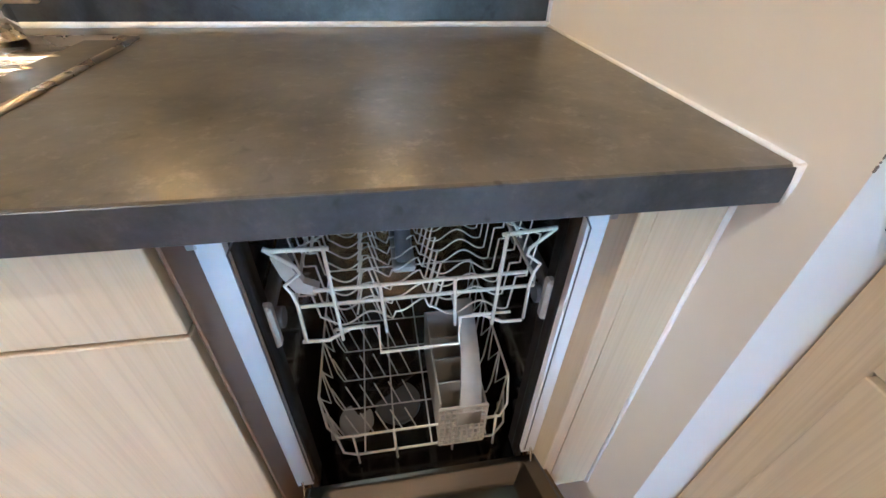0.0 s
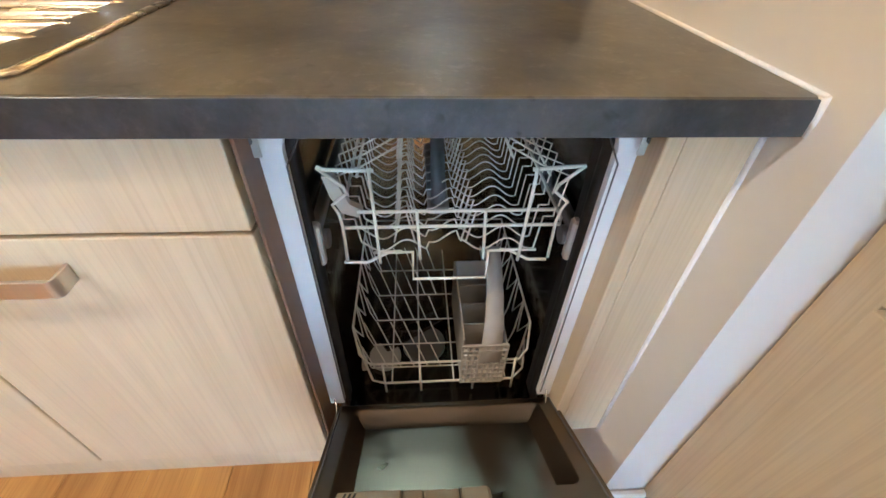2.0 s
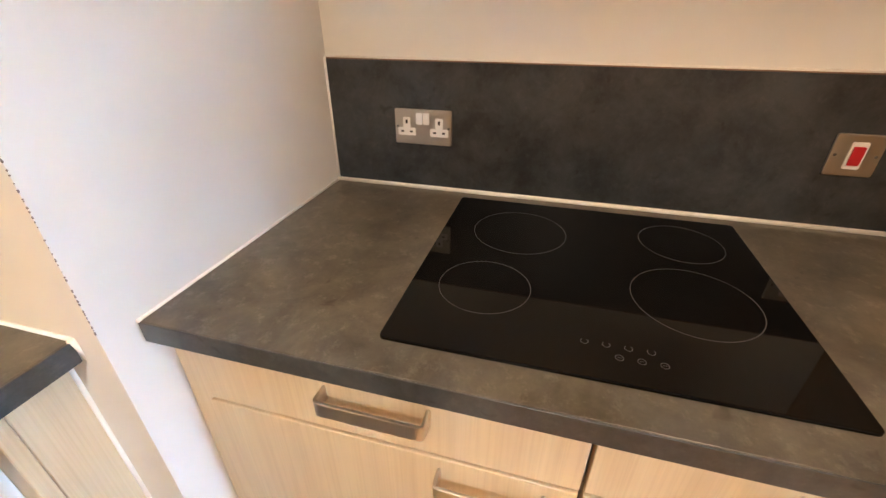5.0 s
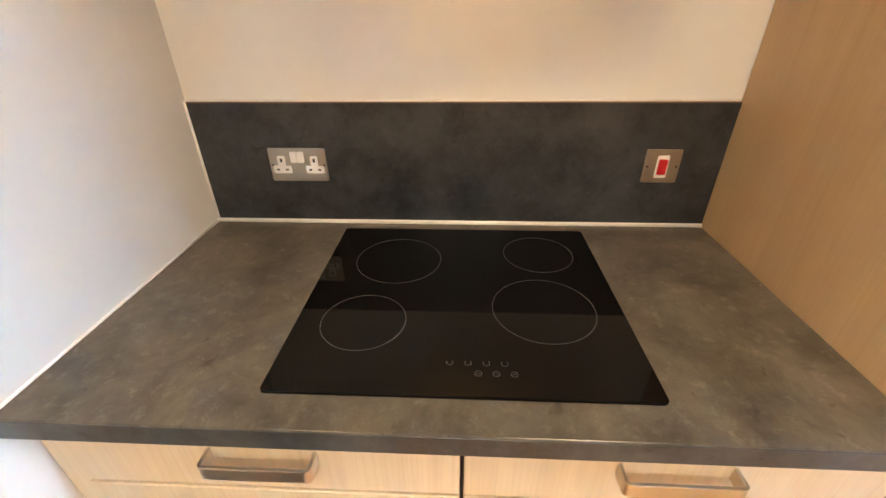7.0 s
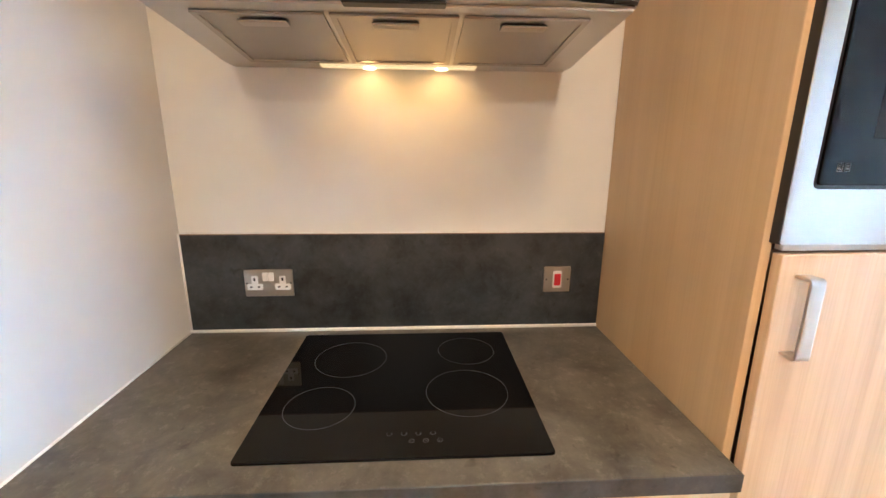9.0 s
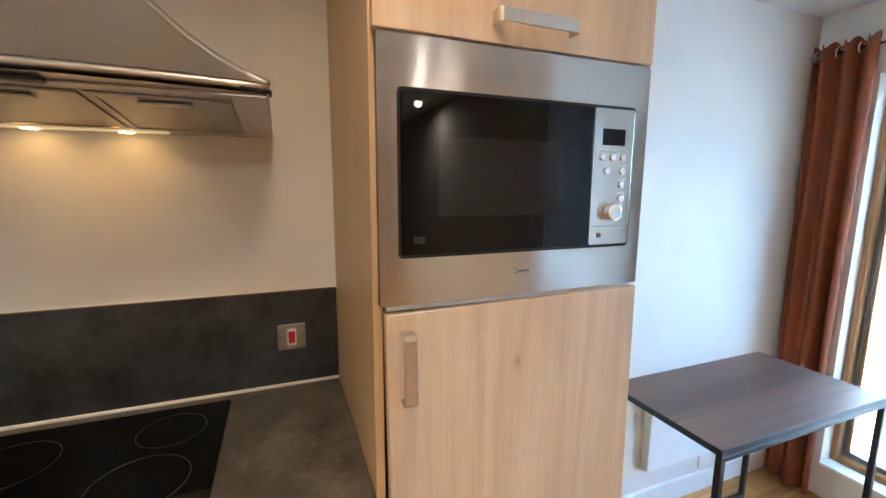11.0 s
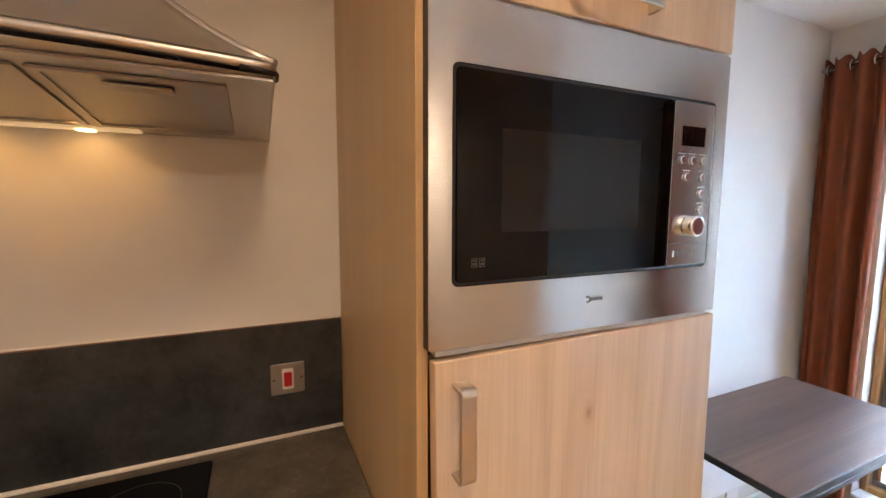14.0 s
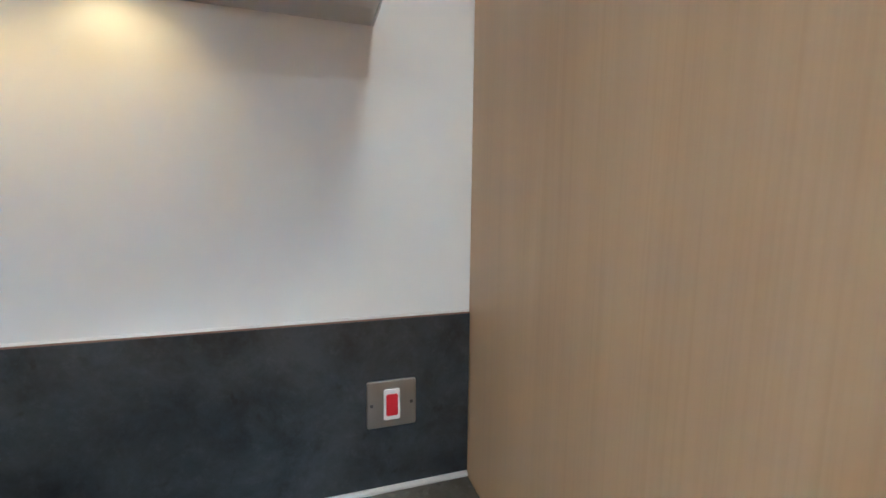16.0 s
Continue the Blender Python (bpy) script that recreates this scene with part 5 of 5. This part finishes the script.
ROD_Z = 2.125
curtain(0.425, 0.665, -3.462, 0.02, 2.165, 3, 2, "rust-brown eyelet curtain drawn back beside the window")
curtain(-1.32, -1.05, -3.462, 0.02, 2.165, 4, 7, "rust-brown eyelet curtain gathered at the window's far side")
rod = thing("curtain_rod", (-0.33, -3.462, ROD_Z), "thin chrome curtain rod above the window", "curtain rod")
bm = bmesh.new()
tube(bm, [(-1.34, -3.462, ROD_Z), (0.672, -3.462, ROD_Z)], 0.008, sides=12)
part("pole", bm, CHROME, rod)
for x in (-1.18, 0.55):
    bm = bmesh.new()
    tube(bm, [(x, -3.462, ROD_Z + 0.009), (x, -3.528, ROD_Z + 0.009)], 0.006, sides=8)
    part("bracket", bm, CHROME, rod)

# ---- window ----
win = tagged(new("window_1"), "tall varnished wood window with grey metal sashes", "window", "", "structure")
FY = -3.60
for lo, hi in (((W0 + 0.002, FY - 0.09, WB + 0.001), (W0 + 0.028, FY, WT - 0.002)), ((W1 - 0.028, FY - 0.09, WB + 0.001), (W1 - 0.002, FY, WT - 0.002))):
    block("window_frame", lo, hi, FRAME_OAK, win, 0.004, "varnished wood frame")
block("window_frame", (W0 + 0.0285, FY - 0.09, WT - 0.034), (W1 - 0.0285, FY, WT - 0.002), FRAME_OAK, win, 0.004, "varnished wood head")
block("window_sill", (W0 + 0.002, FY + 0.001, WB + 0.001), (W1 - 0.002, WIN_Y + 0.015, WB + 0.022), GLOSS_WHITE, win, 0.004, "white sill board")
block("window_frame", (W0 + 0.0285, FY - 0.09, WB + 0.001), (W1 - 0.0285, FY, WB + 0.05), FRAME_OAK, win, 0.004, "varnished wood bottom rail")
sash = [(W0 + 0.031, -0.33, 0.045), (-0.33, 0.180, 0.045), (0.180, W1 - 0.031, 0.032)]
for a, b, w in sash:
    z0, z1 = WB + 0.053, WT - 0.036
    s = block("sash_bottom", (a, FY - 0.078, z0), (b - 0.001, FY - 0.03, z0 + w * 0.8), WINDOW_METAL, win, 0.002, "grey metal sash")
    block("sash_top", (a, FY - 0.078, z1 - w * 0.5), (b - 0.001, FY - 0.03, z1), WINDOW_METAL, win, 0.002)
    block("sash_side", (a, FY - 0.078, z0 + w * 0.8 + 0.0005), (a + w * 0.55, FY - 0.03, z1 - w * 0.5 - 0.0005), WINDOW_METAL, win, 0.002)
    block("sash_side", (b - 0.001 - w * 0.55, FY - 0.078, z0 + w * 0.8 + 0.0005), (b - 0.001, FY - 0.03, z1 - w * 0.5 - 0.0005), WINDOW_METAL, win, 0.002)
    block("glazing_bead", (b - w * 0.55 - 0.011, FY - 0.05, z0 + w * 0.8 + 0.001), (b - w * 0.55 - 0.0015, FY - 0.034, z1 - w * 0.5 - 0.001), FRAME_OAK, win, 0.001)
    g = block("pane", (a + w * 0.55 + 0.001, FY - 0.057, z0 + w * 0.8 + 0.001), (b - w * 0.55 - 0.002, FY - 0.051, z1 - w * 0.5 - 0.001), PANE, win, 0.0)
    g.visible_shadow = False

# ---- balcony and outdoors ----
BZ = -0.08
tagged(block("balcony_floor", (-2.2, -5.05, BZ - 0.2), (1.2, WIN_Y - 0.301, BZ), CONCRETE, None, 0.01), "pale concrete balcony floor outside the window", "balcony", "", "structure")
tagged(block("balcony_wall", (0.50, -4.95, BZ), (0.68, WIN_Y - 0.302, 2.7), RENDER, None, 0.01), "white rendered balcony side wall", "wall", "", "structure")
bal = thing("balustrade", (-0.8, -5.0, BZ), "teal panelled balcony balustrade with a dark handrail", "balustrade")
for k in range(3):
    block("panel", (-2.2 + 0.95 * k, -5.01, BZ + 0.02), (-2.2 + 0.95 * k + 0.93, -4.995, 0.50), FROSTED, bal, 0.002)
block("capping", (-2.2, -5.03, 0.505), (0.55, -4.95, 0.56), RENDER, bal, 0.006)
bm = bmesh.new()
tube(bm, [(-2.2, -5.0, 0.905), (0.50, -5.0, 0.905)], 0.018, sides=12)
part("handrail", bm, BLACK, bal, "dark metal handrail")
for x in (-1.9, -0.7, 0.42):
    block("post", (x, -5.008, 0.561), (x + 0.02, -4.992, 0.886), BLACK, bal)

GZ = -14.0
bm = bmesh.new()
bmesh.ops.create_grid(bm, x_segments=8, y_segments=8, size=2500, matrix=Matrix.Translation((0, 0, GZ)))
tagged(part("ground", bm, GROUND), "town ground that reaches the horizon", "ground", "", "structure")
lower = thing("flat_roof_building", (3, -18, GZ), "low building with a pale flat roof below the balcony", "building")
block("wall", (-22, -34, GZ), (16, -8, -6.4), TOWN, lower)
block("roof", (-22.3, -34.3, -6.4), (16.3, -7.7, -6.0), ROOF, lower, 0.05)
block("parapet", (-22.3, -34.6, -6.0), (16.3, -34.31, -5.4), RENDER, lower, 0.03)
rnd = random.Random(11)


def house(x, y, w, d, h, label):
    """A block of flats or a shed far off, with rows of windows and a parapet."""
    b = thing("town_building", (x, y, GZ), label, "building", "distant town buildings")
    wall = block("wall", (x - w / 2, y - d / 2, GZ), (x + w / 2, y + d / 2, GZ + h), TOWN if rnd.random() < 0.6 else ROOF, b, 0.1)
    block("roof", (x - w / 2 - 0.3, y - d / 2 - 0.3, GZ + h), (x + w / 2 + 0.3, y + d / 2 + 0.3, GZ + h + 0.6), ROOF, b, 0.1)
    for k in range(int(h // 3.2)):
        for j in range(max(2, int(w // 6))):
            cx = x - w / 2 + w * (j + 0.5) / max(2, int(w // 6))
            block("window", (cx - 1.1, y + d / 2 + 0.01, GZ + 1.0 + 3.1 * k), (cx + 1.1, y + d / 2 + 0.08, GZ + 2.6 + 3.1 * k), TEAL_GLASS, wall, 0)


for k in range(26):
    y = -75 - 11 * k - rnd.uniform(0, 6)
    x = rnd.uniform(-0.75, 0.45) * -y * 0.9
    house(x, y, rnd.uniform(14, 34), rnd.uniform(8, 14), rnd.uniform(5, 10), "pale low-rise town building in the distance")
arch = thing("glass_tower", (-84, -185, GZ), "teal glass office tower with an arched roof", "building")
bm = bmesh.new()
prism(bm, [(-90, -185, GZ), (-78, -185, GZ)] + [(-84 + 6 * math.cos(a), -185, GZ + 27 + 7 * math.sin(a)) for a in [k * math.pi / 12 for k in range(13)]], (0, -12, 0))
part("wall", bm, TEAL_GLASS, arch)
bm = bmesh.new()
for k in range(9):
    box(bm, (-90, -184.99, GZ + 3 * k + 2), (-78, -184.8, GZ + 3 * k + 2.5))
part("floor_bands", bm, RENDER, arch)


def tree(x, y, h, seed):
    """A broad tree: tapered trunk, limbs, and a crown of many small leaf clumps."""
    rn = random.Random(seed)
    tr = thing("tree", (x, y, GZ), "broad green tree among the town roofs", "tree", "distant trees")
    bm = bmesh.new()
    disc(bm, (x, y, GZ), (0, 0, 1), 0.3, h * 0.5, 10, 0, 0.15)
    for k in range(5):
        a = k * 1.3 + rn.random()
        tube(bm, [(x, y, GZ + h * 0.4), (x + math.cos(a) * h * 0.15, y + math.sin(a) * h * 0.15, GZ + h * 0.6), (x + math.cos(a) * h * 0.26, y + math.sin(a) * h * 0.26, GZ + h * 0.75)], 0.1, sides=5)
    part("trunk", bm, BARK, tr)
    bm = bmesh.new()
    for k in range(1500):
        a, u = rn.uniform(0, math.tau), rn.uniform(-0.8, 1)
        q = math.sqrt(max(0, 1 - u * u)) * rn.uniform(0.65, 1.05)
        p = Vector((x + math.cos(a) * q * h * 0.42, y + math.sin(a) * q * h * 0.42, GZ + h * 0.66 + u * h * 0.34))
        s = rn.uniform(0.12, 0.34)
        tip = [bm.verts.new(p + Vector((rn.uniform(-s, s), rn.uniform(-s, s), rn.uniform(-s, s)))) for _ in range(4)]
        for tri in ((0, 1, 2), (0, 2, 3), (0, 1, 3)):
            bm.faces.new([tip[i] for i in tri])
    part("crown", bm, LEAF, tr)


for k in range(9):
    tree(rnd.uniform(-22, 18) - 2, -62 - 6 * rnd.random() - 3.0 * (k % 5), rnd.uniform(6.5, 8.8), 30 + k)
for k in range(12):
    tree(rnd.uniform(-60, 40), -110 - 20 * rnd.random() * k, rnd.uniform(10, 16), 60 + k)

# ---- ceiling lamps ----
for x, y, power in CEILING_LAMPS:
    dl = thing("downlight", (x, y, CEIL), "small recessed warm ceiling downlight", "downlight", "ceiling downlights")
    bm = bmesh.new()
    tube(bm, [(x + 0.040 * math.cos(a), y + 0.040 * math.sin(a), CEIL - 0.003) for a in [k * math.tau / 24 for k in range(24)]], 0.006, True, 6)
    part("rim", bm, CHROME, dl)
    part("lens", disc(bmesh.new(), (x, y, CEIL - 0.001), (0, 0, -1), 0.034, 0.003, 24), BULB, dl, "glowing lens")

# ---- plank floor ----
fl = setting("floor", (FAR_X - 0.2, WIN_Y - 0.3, -0.1), (WX + 0.2, BY + 0.2, -0.014), SHADOW_GAP, "varnished golden oak plank floor", "floor")
PW = 0.187
for i in range(int((WX - FAR_X) / PW) + 1):
    x0 = WX - (i + 1) * PW
    start = BY
    while start > WIN_Y:
        stop = max(WIN_Y, start - (1.2 if start < BY else 0.35 + (i * 0.47) % 0.85))
        lx = max(x0, FAR_X)
        bm = box(bmesh.new(), (lx + 0.0006, stop + 0.0006, -0.0138), (x0 + PW - 0.0006, start - 0.0006, 0.0), 0.0007)
        part("plank", bm, PLANK, fl)
        start = stop
